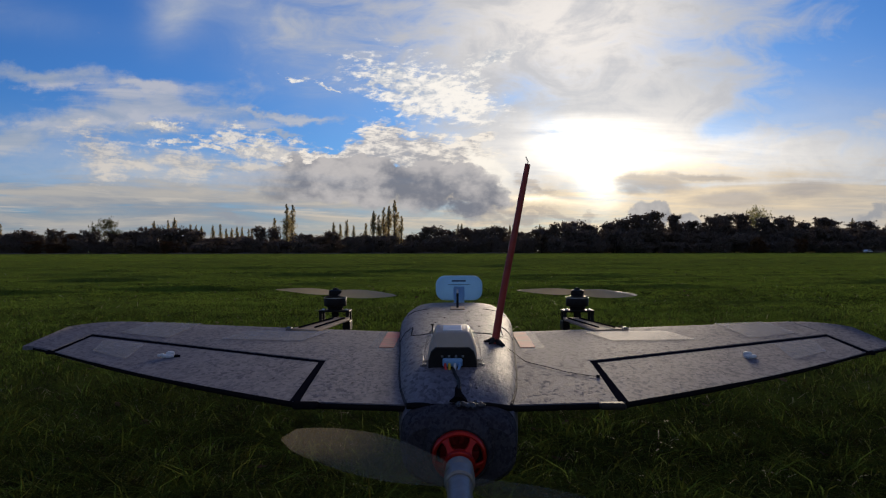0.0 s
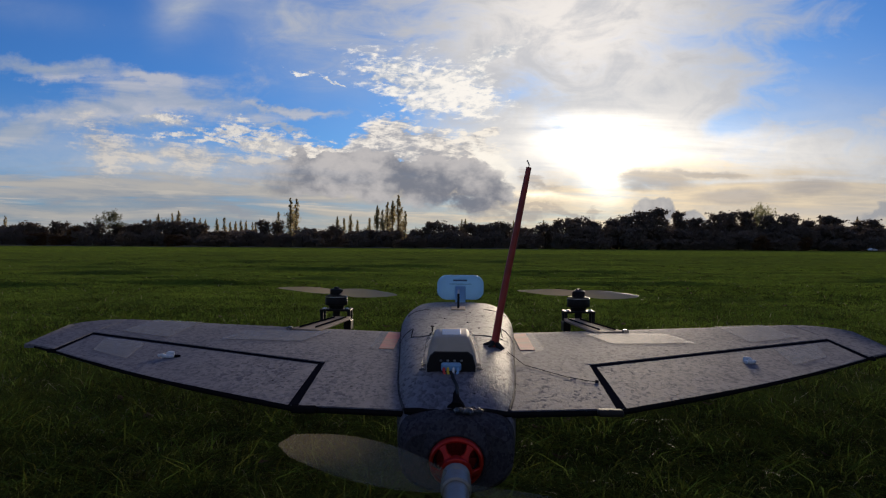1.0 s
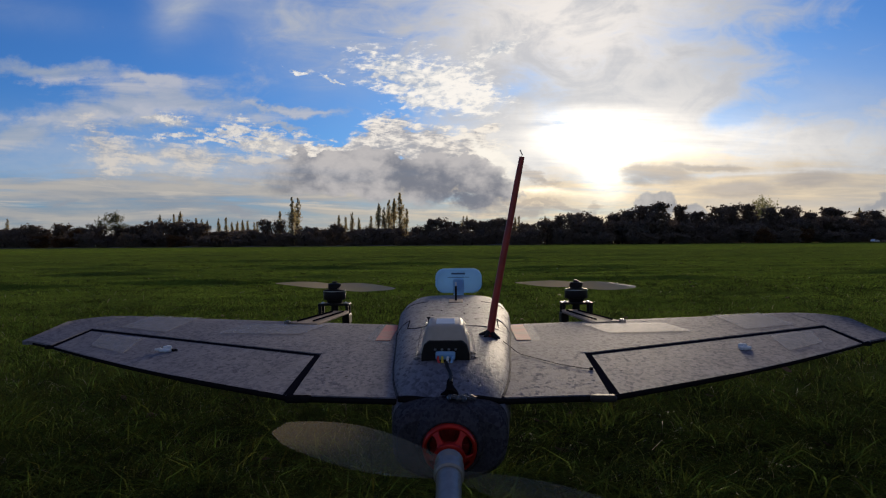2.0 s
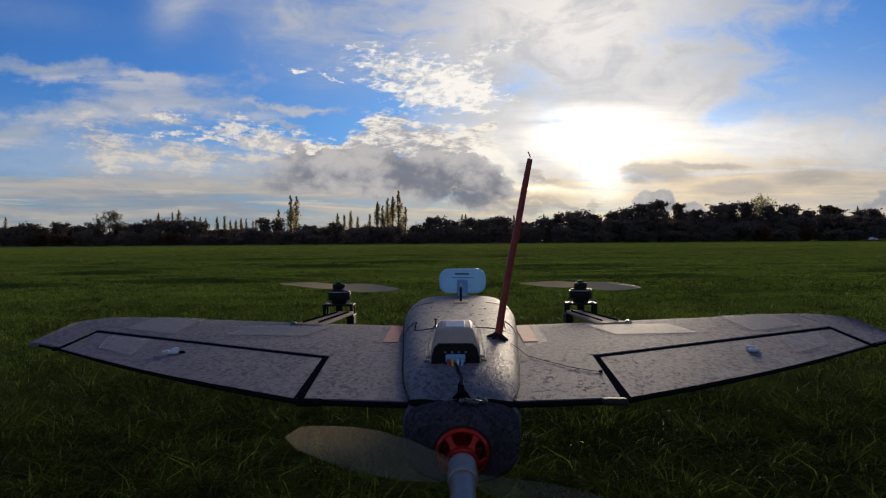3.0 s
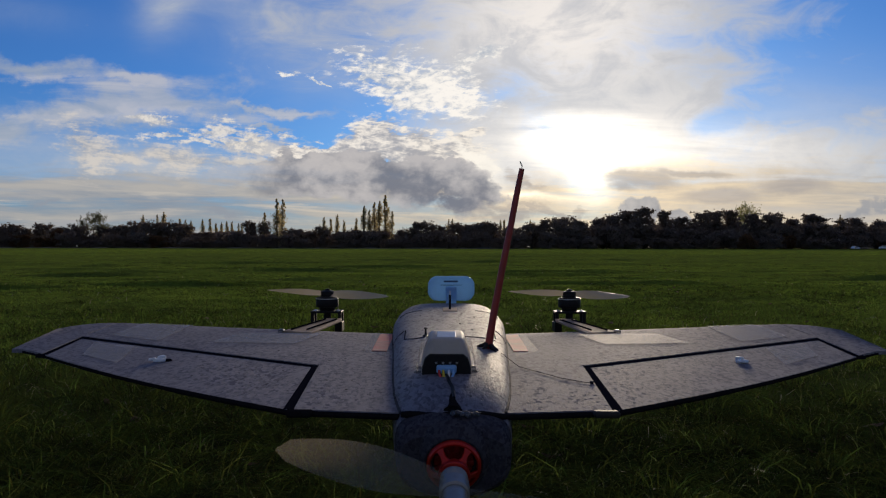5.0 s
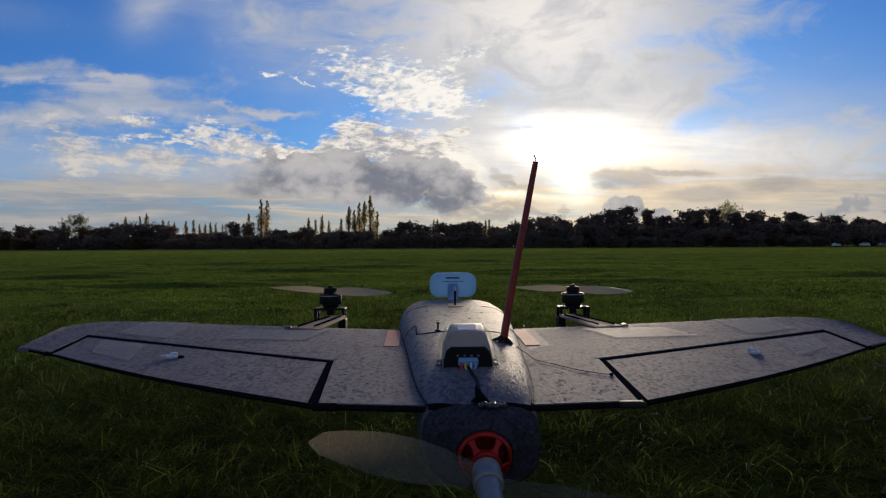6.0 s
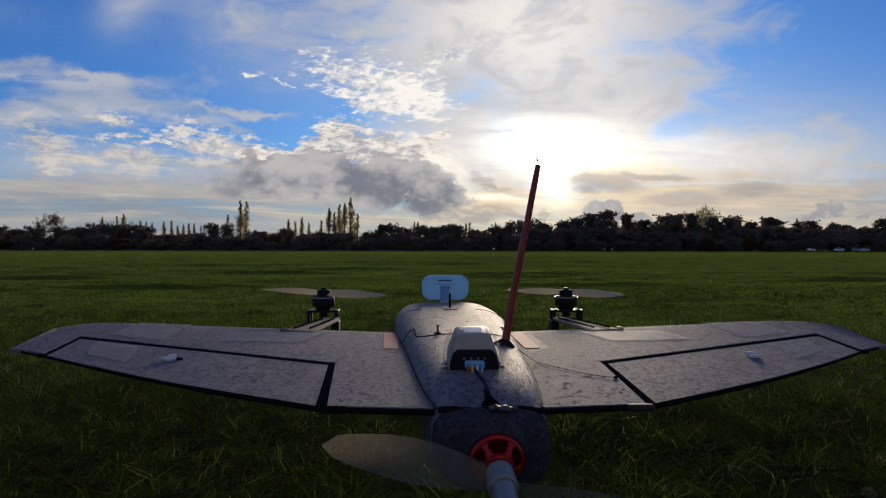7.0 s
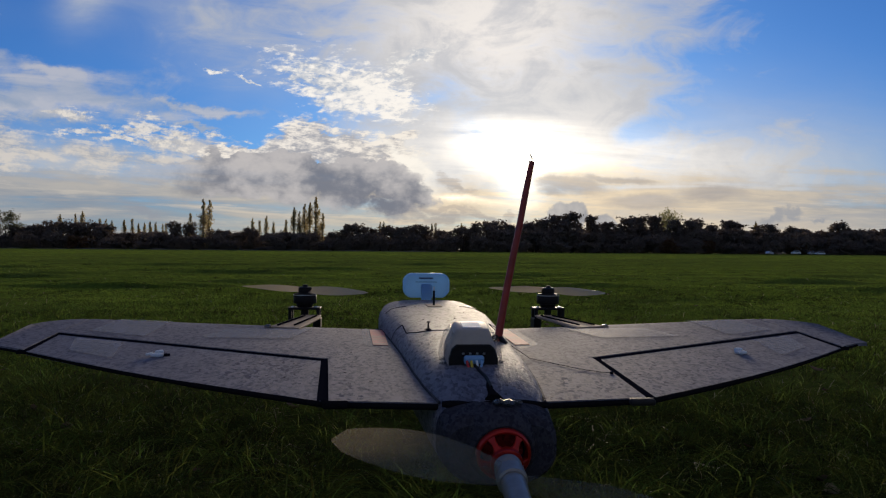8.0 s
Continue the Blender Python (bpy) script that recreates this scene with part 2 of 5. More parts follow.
# grey clouds by the sun and thin ones over the wood
smear = most([field(11.6, 1.17, 0.95, 0.24, -4, SMOOTH), field(11.2, 1.26, 0.50, 0.16, 4, SMOOTH), field(11.25, 1.08, 0.42, 0.16, -10, SMOOTH), field(12.5, 1.30, 0.9, 0.07, -3, SMOOTH), field(13.0, 0.92, 0.85, 0.17, 2, SMOOTH), field(14.3, 1.10, 0.85, 0.20, 6, SMOOTH)])
smear = (smear * 1.2 + (n_soft - 0.5) * 0.5 + (n_flat - 0.5) * 1.8 + (n_streak - 0.5) * 1.2 + (n_fray - 0.5) * 0.3).ramp(-0.15, 0.75)
col = blend(wt, smear * 0.68, col, blend(wt, n_flat.ramp(0.35, 0.7), (0.36, 0.335, 0.33), (0.55, 0.49, 0.44)))
ledge = most([field(9.55, 1.08, 0.55, 0.16, -32), field(9.5, 0.72, 0.8, 0.10, -3), field(10.2, 0.62, 0.6, 0.10, 0), field(9.2, 0.55, 0.8, 0.14, 0)])
ledge = (ledge + (n_flat - 0.5) * 2.3 + (n_thin - 0.5) * 1.0 + (n_fray - 0.5) * 0.4).ramp(0.0, 0.7)
col = blend(wt, ledge * 0.65, col, blend(wt, n_thin.ramp(0.4, 0.65), (0.34, 0.32, 0.32), (0.60, 0.50, 0.40)))
small = most([field(15.55, 0.66, 0.50, 0.12, 22), field(15.85, 0.78, 0.22, 0.12), field(16.5, 0.62, 0.2, 0.06, 20), field(1.15, 0.78, 0.5, 0.07, -4), field(4.1, 0.62, 0.45, 0.12, -8)])
small = (small * 1.2 + (n_puff - 0.5) * 1.4 + (n_streak - 0.5) * 1.0 + (n_fray - 0.5) * 0.9).ramp(-0.15, 0.85)
col = blend(wt, small * 0.8, col, blend(wt, glow_wide, (0.28, 0.31, 0.36), (0.38, 0.36, 0.36)))

# two small cauliflower heads over the wood
puff = most([field(11.5, 0.55, 0.36, 0.36, 0, SMOOTH), field(11.72, 0.70, 0.24, 0.24, 0, SMOOTH), field(12.20, 0.46, 0.28, 0.24, 0, SMOOTH), field(11.35, 0.42, 0.4, 0.2, 0, SMOOTH)])
puff = (puff * 1.6 + (n_puff - 0.5) * 2.2 + (n_fray - 0.5) * 0.6).ramp(0.0, 0.35)
col = blend(wt, puff * 0.9, col, blend(wt, (n_puff * 0.9 + n_bil * 0.3 + SY * 0.35).ramp(0.62, 1.05), (0.24, 0.255, 0.295), (0.52, 0.50, 0.49)))

# away from the view: the same kind of broken sky, unlit by the sun
n_far = fbm(wt, vec(wt, DX * 2.0, DY * 2.0, DZ * 3.5), 1.6, 5, 0.55, 0.3)
behind = blend(wt, n_far.ramp(0.36, 0.62) * 0.85, clear, (0.26, 0.245, 0.23))
col = blend(wt, front, behind, col)
back = wt.nodes.new("ShaderNodeBackground")
back.inputs["Strength"].default_value = 1.0
wt.links.new(col, back.inputs["Color"])
wout = wt.nodes.new("ShaderNodeOutputWorld")
wt.links.new(back.outputs[0], wout.inputs[0])


# low sun behind thin cloud
sun = new("sun", bpy.data.lights.new("sun", "SUN"))
sun.data.energy, sun.data.angle, sun.data.color = 3.0, radians(14), (1.0, 0.82, 0.60)
sun.matrix_world = look((0, 0, 50), (-50 * math.sin(SUN_AZ), -50 * math.cos(SUN_AZ), 50 - 50 * math.tan(SUN_EL)))


# ---------------------------------------------------------------- materials
def material(name, base, rough=0.6, metal=0.0, second=None, grain=0.0, grain_scale=40.0, stain=0.0, stain_scale=3.0,
             bump=0.0, bump_scale=60.0, island=0.0, through_light=0.0, alpha=1.0, spec=0.5, coat=0.0, per_object=0.0, sheen=None):
    """A surface with grain and stains at two scales, relief, and where wanted light that shines through thin leaves."""
    mat = bpy.data.materials.new(name)
    mat.use_nodes = True
    t = mat.node_tree
    shader = t.nodes["Principled BSDF"]
    out = t.nodes["Material Output"]
    where = t.nodes.new("ShaderNodeTexCoord").outputs["Object"]
    colour = base
    if second:
        mask = fbm(t, where, stain_scale, 4, 0.6, 0.3).ramp(0.38, 0.62)
        colour = blend(t, mask, base, second)
    if grain:
        g = fbm(t, where, grain_scale, 3, 0.6)
        colour = blend(t, g.ramp(0.3, 0.7) * grain, colour, tuple(c * 0.35 for c in base))
    if stain:
        g = fbm(t, where, stain_scale * 2.3, 5, 0.65, 0.4)
        colour = blend(t, g.ramp(0.5, 0.75) * stain, colour, tuple(c * 0.5 for c in base))
    if island or per_object:
        node = t.nodes.new("ShaderNodeNewGeometry" if island else "ShaderNodeObjectInfo")
        r = Num(t, node.outputs["Random Per Island" if island else "Random"])
        k = island or per_object
        hsv = t.nodes.new("ShaderNodeHueSaturation")
        put(t, hsv.inputs["Hue"], r * (0.10 * k) + (0.5 - 0.05 * k))
        put(t, hsv.inputs["Value"], r * (1.3 * k) + (1.0 - 0.6 * k))
        put(t, hsv.inputs["Color"], colour)
        colour = hsv.outputs[0]
    put(t, shader.inputs["Base Color"], colour)
    shader.inputs["Roughness"].default_value, shader.inputs["Metallic"].default_value = rough, metal
    shader.inputs["Specular IOR Level"].default_value = spec
    shader.inputs["Coat Weight"].default_value = coat
    if sheen:
        shader.inputs["Sheen Weight"].default_value, shader.inputs["Sheen Roughness"].default_value = 1.0, 0.6
        put(t, shader.inputs["Sheen Tint"], sheen)
    if bump:
        node = t.nodes.new("ShaderNodeBump")
        node.inputs["Strength"].default_value, node.inputs["Distance"].default_value = bump, 0.3 / bump_scale
        put(t, node.inputs["Height"], fbm(t, where, bump_scale, 4, 0.6))
        t.links.new(node.outputs[0], shader.inputs["Normal"])
    if through_light:
        glow = t.nodes.new("ShaderNodeBsdfTranslucent")
        put(t, glow.inputs["Color"], colour)
        both = t.nodes.new("ShaderNodeMixShader")
        both.inputs[0].default_value = through_light
        t.links.new(shader.outputs[0], both.inputs[1])
        t.links.new(glow.outputs[0], both.inputs[2])
        t.links.new(both.outputs[0], out.inputs["Surface"])
    if alpha < 1.0:
        seen = out.inputs["Surface"].links[0].from_socket
        clear_pass = t.nodes.new("ShaderNodeBsdfTransparent")
        thin = t.nodes.new("ShaderNodeMixShader")
        thin.inputs[0].default_value = alpha
        t.links.new(clear_pass.outputs[0], thin.inputs[1])
        t.links.new(seen, thin.inputs[2])
        t.links.new(thin.outputs[0], out.inputs["Surface"])
    return mat


def foam_material(name, pale, dark, rough, bead_scale=620.0, relief=0.30, gloss=0.25):
    """Moulded bead foam: a mosaic of small beads, each of its own grey, with fine dents between them."""
    mat = bpy.data.materials.new(name)
    mat.use_nodes = True
    t = mat.node_tree
    shader = t.nodes["Principled BSDF"]
    grid = t.nodes.new("ShaderNodeMapping")
    grid.inputs["Scale"].default_value = (1.0, 0.50, 1.0)        # beads slightly drawn out along the mould's flow
    t.links.new(t.nodes.new("ShaderNodeTexCoord").outputs["Object"], grid.inputs["Vector"])
    where = grid.outputs[0]
    cells = t.nodes.new("ShaderNodeTexVoronoi")
    cells.inputs["Scale"].default_value = bead_scale
    t.links.new(where, cells.inputs["Vector"])
    tone = t.nodes.new("ShaderNodeSeparateColor")
    t.links.new(cells.outputs["Color"], tone.inputs[0])
    bead = Num(t, tone.outputs[0])
    blotch = fbm(t, where, 28.0, 5, 0.65, 0.4)
    fine = fbm(t, where, 980.0, 2, 0.6)
    mix = (bead * 0.48 + blotch * 0.48 + fine * 0.50 - 0.23).ramp(0.05, 0.95)
    colour = blend(t, mix, dark, pale)
    scuff = fbm(t, where, 9.0, 6, 0.7, 0.8).ramp(0.55, 0.72)
    colour = blend(t, scuff * 0.08, colour, tuple(c * 0.6 for c in dark))
    pits = t.nodes.new("ShaderNodeTexVoronoi")
    pits.inputs["Scale"].default_value = 210.0
    t.links.new(where, pits.inputs["Vector"])
    pick = t.nodes.new("ShaderNodeSeparateColor")
    t.links.new(pits.outputs["Color"], pick.inputs[0])
    pit = (1.0 - Num(t, pits.outputs["Distance"]).ramp(0.15, 0.23)) * Num(t, pick.outputs[1]).ramp(0.88, 0.91)
    colour = blend(t, pit * 0.8, colour, tuple(c * 0.25 for c in dark))
    put(t, shader.inputs["Base Color"], colour)
    put(t, shader.inputs["Roughness"], bead * 0.16 + (rough - 0.08))
    put(t, shader.inputs["Specular IOR Level"], (bead * 0.7 + fine * 0.8 - 0.3).ramp(0.1, 0.8) * gloss)   # some beads are glazed
    bump = t.nodes.new("ShaderNodeBump")
    bump.inputs["Strength"].default_value, bump.inputs["Distance"].default_value = relief, 0.25 / bead_scale
    put(t, bump.inputs["Height"], bead * 0.35 + (1.0 - Num(t, cells.outputs["Distance"])) * 0.5 + fine * 1.1)
    t.links.new(bump.outputs[0], shader.inputs["Normal"])
    return mat


M_FOAM = foam_material("grey_bead_foam", (0.204, 0.194, 0.224), (0.124, 0.119, 0.141), 0.76, 470.0)
M_FOAM_HULL = foam_material("glazed_bead_foam", (0.176, 0.170, 0.204), (0.100, 0.097, 0.120), 0.62, 430.0, 0.6, 0.42)
# bead foam in a darker grey, for tail block, motor socket and root lines
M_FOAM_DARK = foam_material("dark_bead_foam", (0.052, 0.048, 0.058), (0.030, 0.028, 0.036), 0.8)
M_EDGE = material("black_foam_edge", (0.014, 0.013, 0.015), 0.8, spec=0.0, grain=0.4, grain_scale=300, bump=0.4, bump_scale=250)
M_HINGE = material("black_hinge_groove", (0.010, 0.010, 0.015), 0.85, spec=0.0, bump=0.3, bump_scale=300)
M_TAPE = material("clear_packing_tape", (0.52, 0.50, 0.50), 0.6, spec=0.12, grain=0.15, grain_scale=160, stain=0.3, stain_scale=12, bump=0.2, bump_scale=90, alpha=0.23)
M_FILM = material("clear_plastic_film", (0.34, 0.31, 0.30), 0.3, spec=0.4, grain=0.2, grain_scale=160, bump=0.4, bump_scale=120, alpha=0.20)
M_RED_TAPE = material("faded_red_tape", (0.66, 0.19, 0.16), 0.7, spec=0.15, grain=0.2, grain_scale=120, second=(0.50, 0.22, 0.18), stain_scale=30, bump=0.2, bump_scale=120)
M_BLACK = material("black_plastic", (0.014, 0.012, 0.012), 0.55, spec=0.18, grain=0.3, grain_scale=200, bump=0.15, bump_scale=300)
# clip plastic with a brown-grey sheen put into its colour
M_CLIP_SHEEN = material("sheened_clip_plastic", (0.034, 0.028, 0.026), 0.65, spec=0.2, grain=0.3, grain_scale=200, bump=0.15, bump_scale=300)
M_RED_DARK = material("deep_red_metal", (0.30, 0.010, 0.008), 0.5, metal=0.2, grain=0.4, grain_scale=200)
M_STEEL = material("dull_steel", (0.45, 0.44, 0.43), 0.35, metal=1.0, grain=0.3, grain_scale=150)
M_ALU = material("brushed_aluminium", (0.29, 0.27, 0.255), 0.36, metal=0.35, grain=0.25, grain_scale=200, bump=0.1, bump_scale=400)
M_RED_METAL = material("red_anodised_aluminium", (0.50, 0.018, 0.012), 0.32, metal=0.5, grain=0.3, grain_scale=120, bump=0.08, bump_scale=300)
M_WHITE = material("white_plastic", (0.72, 0.73, 0.75), 0.35, grain=0.1, grain_scale=90, stain=0.15, stain_scale=30)
M_CREAM = material("worn_white_plastic", (0.50, 0.42, 0.36), 0.5, grain=0.15, grain_scale=110, stain=0.35, stain_scale=35, spec=0.3)
M_BLUISH = material("pale_blue_white_plastic", (0.36, 0.58, 0.82), 0.3, grain=0.06, grain_scale=90, stain=0.1, stain_scale=20, through_light=0.55)
M_BLUE = material("blue_plastic", (0.22, 0.42, 0.70), 0.35, grain=0.1)
M_YELLOW = material("yellow_wire", (0.65, 0.48, 0.04), 0.45, grain=0.1)
M_RED = material("red_wire", (0.55, 0.03, 0.03), 0.45, grain=0.1)
M_RED_TUBE = material("red_heat_shrink", (0.36, 0.035, 0.025), 0.42, grain=0.35, grain_scale=140, stain=0.3, stain_scale=30, bump=0.3, bump_scale=150)
M_PLY = material("pale_plywood", (0.44, 0.32, 0.23), 0.75, grain=0.35, grain_scale=70, stain=0.4, stain_scale=25, bump=0.15, bump_scale=120, spec=0.08)
M_BLADE = material("smoky_translucent_plastic", (0.70, 0.60, 0.50), 0.3, grain=0.15, grain_scale=40, through_light=0.5, alpha=0.42)
M_BLADE_REAR = material("grey_translucent_plastic", (0.40, 0.34, 0.26), 0.5, grain=0.2, grain_scale=40, through_light=0.45, alpha=0.20)
M_GLUE = material("dried_hot_glue", (0.10, 0.105, 0.12), 0.35, grain=0.2, bump=0.5, bump_scale=200, alpha=0.6)
M_INK = material("dark_print", (0.06, 0.10, 0.2), 0.6)

M_BARK = material("dark_bark", (0.06, 0.045, 0.035), 0.9, grain=0.5, grain_scale=3, bump=0.6, bump_scale=6)
M_LEAF_DARK = material("dark_autumn_leaf", (0.195, 0.152, 0.122), 0.8, island=0.15, through_light=0.3, spec=0.0)
M_LEAF_PINE = material("pine_needles", (0.195, 0.152, 0.124), 0.8, island=0.15, through_light=0.3, spec=0.0)
M_LEAF_POPLAR = material("yellowing_poplar_leaf", (0.46, 0.37, 0.20), 0.7, island=0.5, through_light=0.6, spec=0.0)
M_LEAF_GOLD = material("yellow_green_leaf", (0.34, 0.32, 0.15), 0.6, island=0.4, through_light=0.6, spec=0.0)
M_LEAF_WILLOW = material("thin_willow_leaf", (0.150, 0.145, 0.085), 0.7, island=0.4, through_light=0.4, spec=0.0)
M_LEAF_RUST = material("rust_brown_leaf", (0.14, 0.075, 0.04), 0.7, island=0.5, through_light=0.3, spec=0.0)
# near grass: shade between and on the blades is put into this darker green
M_GRASS_SHADED = material("meadow_grass", (0.058, 0.076, 0.018), 0.8, second=(0.026, 0.031, 0.012), stain_scale=7.0, island=0.75, through_light=0.48, spec=0.0)
# the same field farther off, coloured paler as its lit copy
M_PASTURE_LIT = material("lit_pasture_grass", (0.150, 0.222, 0.034), 0.6, second=(0.098, 0.152, 0.026), stain_scale=0.45, island=0.22, through_light=0.62, spec=0.0)
# dead grass, kept dark and plentiful to stand for shade between near blades
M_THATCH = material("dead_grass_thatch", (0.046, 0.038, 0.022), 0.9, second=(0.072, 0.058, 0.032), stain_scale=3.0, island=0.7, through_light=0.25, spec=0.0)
# the dark second colour paints shaded gaps between clumps
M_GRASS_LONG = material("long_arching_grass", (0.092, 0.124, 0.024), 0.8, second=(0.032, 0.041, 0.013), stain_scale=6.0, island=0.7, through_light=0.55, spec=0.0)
# sunlit blade highlights, put into a paler green
M_BLADE_LIT = material("pale_grass_blade", (0.165, 0.195, 0.048), 0.7, island=0.5, through_light=0.5, spec=0.0)
M_STRAW = material("dry_grass_stalk", (0.30, 0.26, 0.13), 0.6, island=0.4, through_light=0.3)
M_GROUND = material("grass_sward", (0.090, 0.132, 0.016), 0.95, second=(0.058, 0.080, 0.015), stain_scale=0.8, grain=0.6, grain_scale=9.0, stain=0.6, bump=0.9, bump_scale=9.0, spec=0.0, sheen=(0.050, 0.062, 0.016))
M_DRY_LEAF = material("dry_fallen_leaf", (0.20, 0.13, 0.08), 0.8, per_object=0.6, grain=0.3, grain_scale=80, bump=0.3, bump_scale=100, spec=0.1)
M_EARTH = material("grey_brown_earth", (0.12, 0.095, 0.075), 0.9, second=(0.07, 0.06, 0.045), stain_scale=0.3, grain=0.4, grain_scale=2, bump=0.5, bump_scale=2)
M_CAR_WHITE = material("white_car_paint", (0.75, 0.75, 0.76), 0.25, coat=0.6, grain=0.05, grain_scale=3)
M_CAR_GREY = material("silver_car_paint", (0.35, 0.36, 0.38), 0.25, metal=0.4, coat=0.6, grain=0.05, grain_scale=3)
M_GLASS_DARK = material("dark_car_glass", (0.02, 0.025, 0.03), 0.08)
M_TYRE = material("tyre_rubber", (0.02, 0.02, 0.02), 0.8, grain=0.3, grain_scale=20)


# ---------------------------------------------------------------- building blocks
def mesh_of(name, bm, mat):
    me = bpy.data.meshes.new(name)
    bmesh.ops.recalc_face_normals(bm, faces=bm.faces)
    bm.to_mesh(me)
    bm.free()
    me.materials.append(mat)
    return me


def part(name, bm, mat, parent, label="", smooth=False, bevel=0.0):
    """One mesh under a thing or under a part."""
    ob = new(name, mesh_of(name, bm, mat))
    ob.parent = parent
    if smooth:
        ob.data.polygons.foreach_set("use_smooth", [True] * len(ob.data.polygons))
        ob.data.set_sharp_from_angle(angle=radians(42))
    if bevel:
        mod = ob.modifiers.new("edge", "BEVEL")
        mod.width, mod.segments, mod.limit_method, mod.angle_limit = bevel, 2, "ANGLE", radians(35)
    if label:
        ob["label"] = label
    return ob


def thing(name, m, label, category, group="", kind=""):
    ob = new(name)
    ob.matrix_world = m
    ob.empty_display_size = 0.05
    return tagged(ob, label, category, group, kind)


def box(bm, x0, x1, y0, y1, z0, z1, m=None):
    made = bmesh.ops.create_cube(bm, size=1.0)["verts"]
    mat = Matrix.Translation(((x0 + x1) / 2, (y0 + y1) / 2, (z0 + z1) / 2)) @ Matrix.Diagonal((x1 - x0, y1 - y0, z1 - z0, 1))
    bmesh.ops.transform(bm, matrix=(m @ mat) if m else mat, verts=made)
    return made


def soft_box(bm, x0, x1, y0, y1, z0, z1, r, m=None, seg=2):
    made = box(bm, x0, x1, y0, y1, z0, z1, m)
    edges = list({e for v in made for e in v.link_edges})
    bmesh.ops.bevel(bm, geom=edges, offset=r, segments=seg, affect="EDGES", profile=0.5)


def turned(bm, rows, m, n=24, caps=True):
    """A turned body from (distance along the axis, radius) rows; its axis is m's z."""
    rings = []
    for z, r in rows:
        rings.append([bm.verts.new(m @ Vector((r * math.cos(2 * math.pi * i / n), r * math.sin(2 * math.pi * i / n), z))) for i in range(n)])
    for a, b in zip(rings, rings[1:]):
        for i in range(n):
            bm.faces.new((a[i], a[(i + 1) % n], b[(i + 1) % n], b[i]))
    if caps:
        bm.faces.new(rings[0][::-1])
        bm.faces.new(rings[-1])


def tube(bm, points, radii, n=8):
    """A round bar along points."""
    pts = [Vector(p) for p in points]
    rings = []
    for i, p in enumerate(pts):
        way = (pts[min(i + 1, len(pts) - 1)] - pts[max(i - 1, 0)]).normalized()
        q = way.to_track_quat("Z", "Y").to_matrix()
        r = radii[i] if isinstance(radii, (list, tuple)) else radii
        rings.append([bm.verts.new(p + q @ Vector((r * math.cos(2 * math.pi * k / n), r * math.sin(2 * math.pi * k / n), 0))) for k in range(n)])
    for a, b in zip(rings, rings[1:]):
        for k in range(n):
            bm.faces.new((a[k], a[(k + 1) % n], b[(k + 1) % n], b[k]))
    bm.faces.new(rings[0][::-1])
    bm.faces.new(rings[-1])


def raw_mesh(name, verts, faces, mat):
    me = bpy.data.meshes.new(name)
    me.vertices.add(len(verts))
    me.vertices.foreach_set("co", np.asarray(verts, dtype=np.float32).ravel())
    k = faces.shape[1]
    me.loops.add(faces.size)
    me.loops.foreach_set("vertex_index", faces.astype(np.int32).ravel())
    me.polygons.add(len(faces))
    me.polygons.foreach_set("loop_start", np.arange(0, faces.size, k, dtype=np.int32))
    me.polygons.foreach_set("loop_total", np.full(len(faces), k, dtype=np.int32))
    me.update(calc_edges=True)
    me.validate()
    me.materials.append(mat)
    return me


rng = np.random.default_rng(7)


# ---------------------------------------------------------------- meadow
def lumps(x, y, s, seed=0.0):
    """Cheap smooth waves, about -1 to 1."""
    return (np.sin(x * s + 1.7 * np.sin(y * s * 0.7 + seed)) + np.sin(y * s * 1.3 + seed * 2.1 + 1.3 * np.sin(x * s * 0.6))
            + np.sin((x + y) * s * 0.83 + seed * 3.3)) / 3.0


def patches(x, y, size, seed=0, octaves=3):
    """Irregular smooth patches of a size in metres, about -1 to 1, with no repeat."""
    out, weight = 0.0, 1.0
    x, y = np.asarray(x, float), np.asarray(y, float)
    for o in range(octaves):
        u, v = x / size + 17.3 * o + 3.1 * seed, y / size - 9.7 * o + 5.3 * seed
        i, j = np.floor(u).astype(np.int64), np.floor(v).astype(np.int64)
        f, g = u - i, v - j
        f, g = f * f * (3 - 2 * f), g * g * (3 - 2 * g)

        def corner(a, b):
            h = ((i + a) * 374761393 + (j + b) * 668265263 + (o + 7 * seed) * 1442695041) & 0x7FFFFFFF
            h = ((h ^ (h >> 13)) * 1274126177) & 0x7FFFFFFF
            return ((h ^ (h >> 16)) & 0xFFFF) / 32767.5 - 1.0

        out = out + weight * ((corner(0, 0) * (1 - f) + corner(1, 0) * f) * (1 - g) + (corner(0, 1) * (1 - f) + corner(1, 1) * f) * g)
        weight, size = weight * 0.5, size * 0.5
    return out / 1.4


def swell(x, y):
    """Height of the field: almost level, with low hummocks and a few drawn-out ridges of tussock."""
    d = np.hypot(x, y)
    far = np.clip((d - 6.0) / 60.0, 0, 1)
    hummock = np.clip(patches(x * 0.45, y, 1.3, 1), 0, 1) * 0.035 * np.clip((d - 3.0) / 4.0, 0, 1)
    ridge = np.clip(patches(x * 0.34, y, 1.1, 2, 3) - 0.28, 0, 1) * 0.15 * np.clip((d - 7.0) / 6.0, 0, 1) * np.clip((130 - d) / 60.0, 0, 1)
    rise = 0.16 * np.clip((200 - d) / 120.0, 0, 1)        # the near field lies slightly higher
    return rise + lumps(x, y, 0.9, 1.0) * 0.012 + lumps(x, y, 0.11, 2.0) * 0.05 * far + hummock + ridge


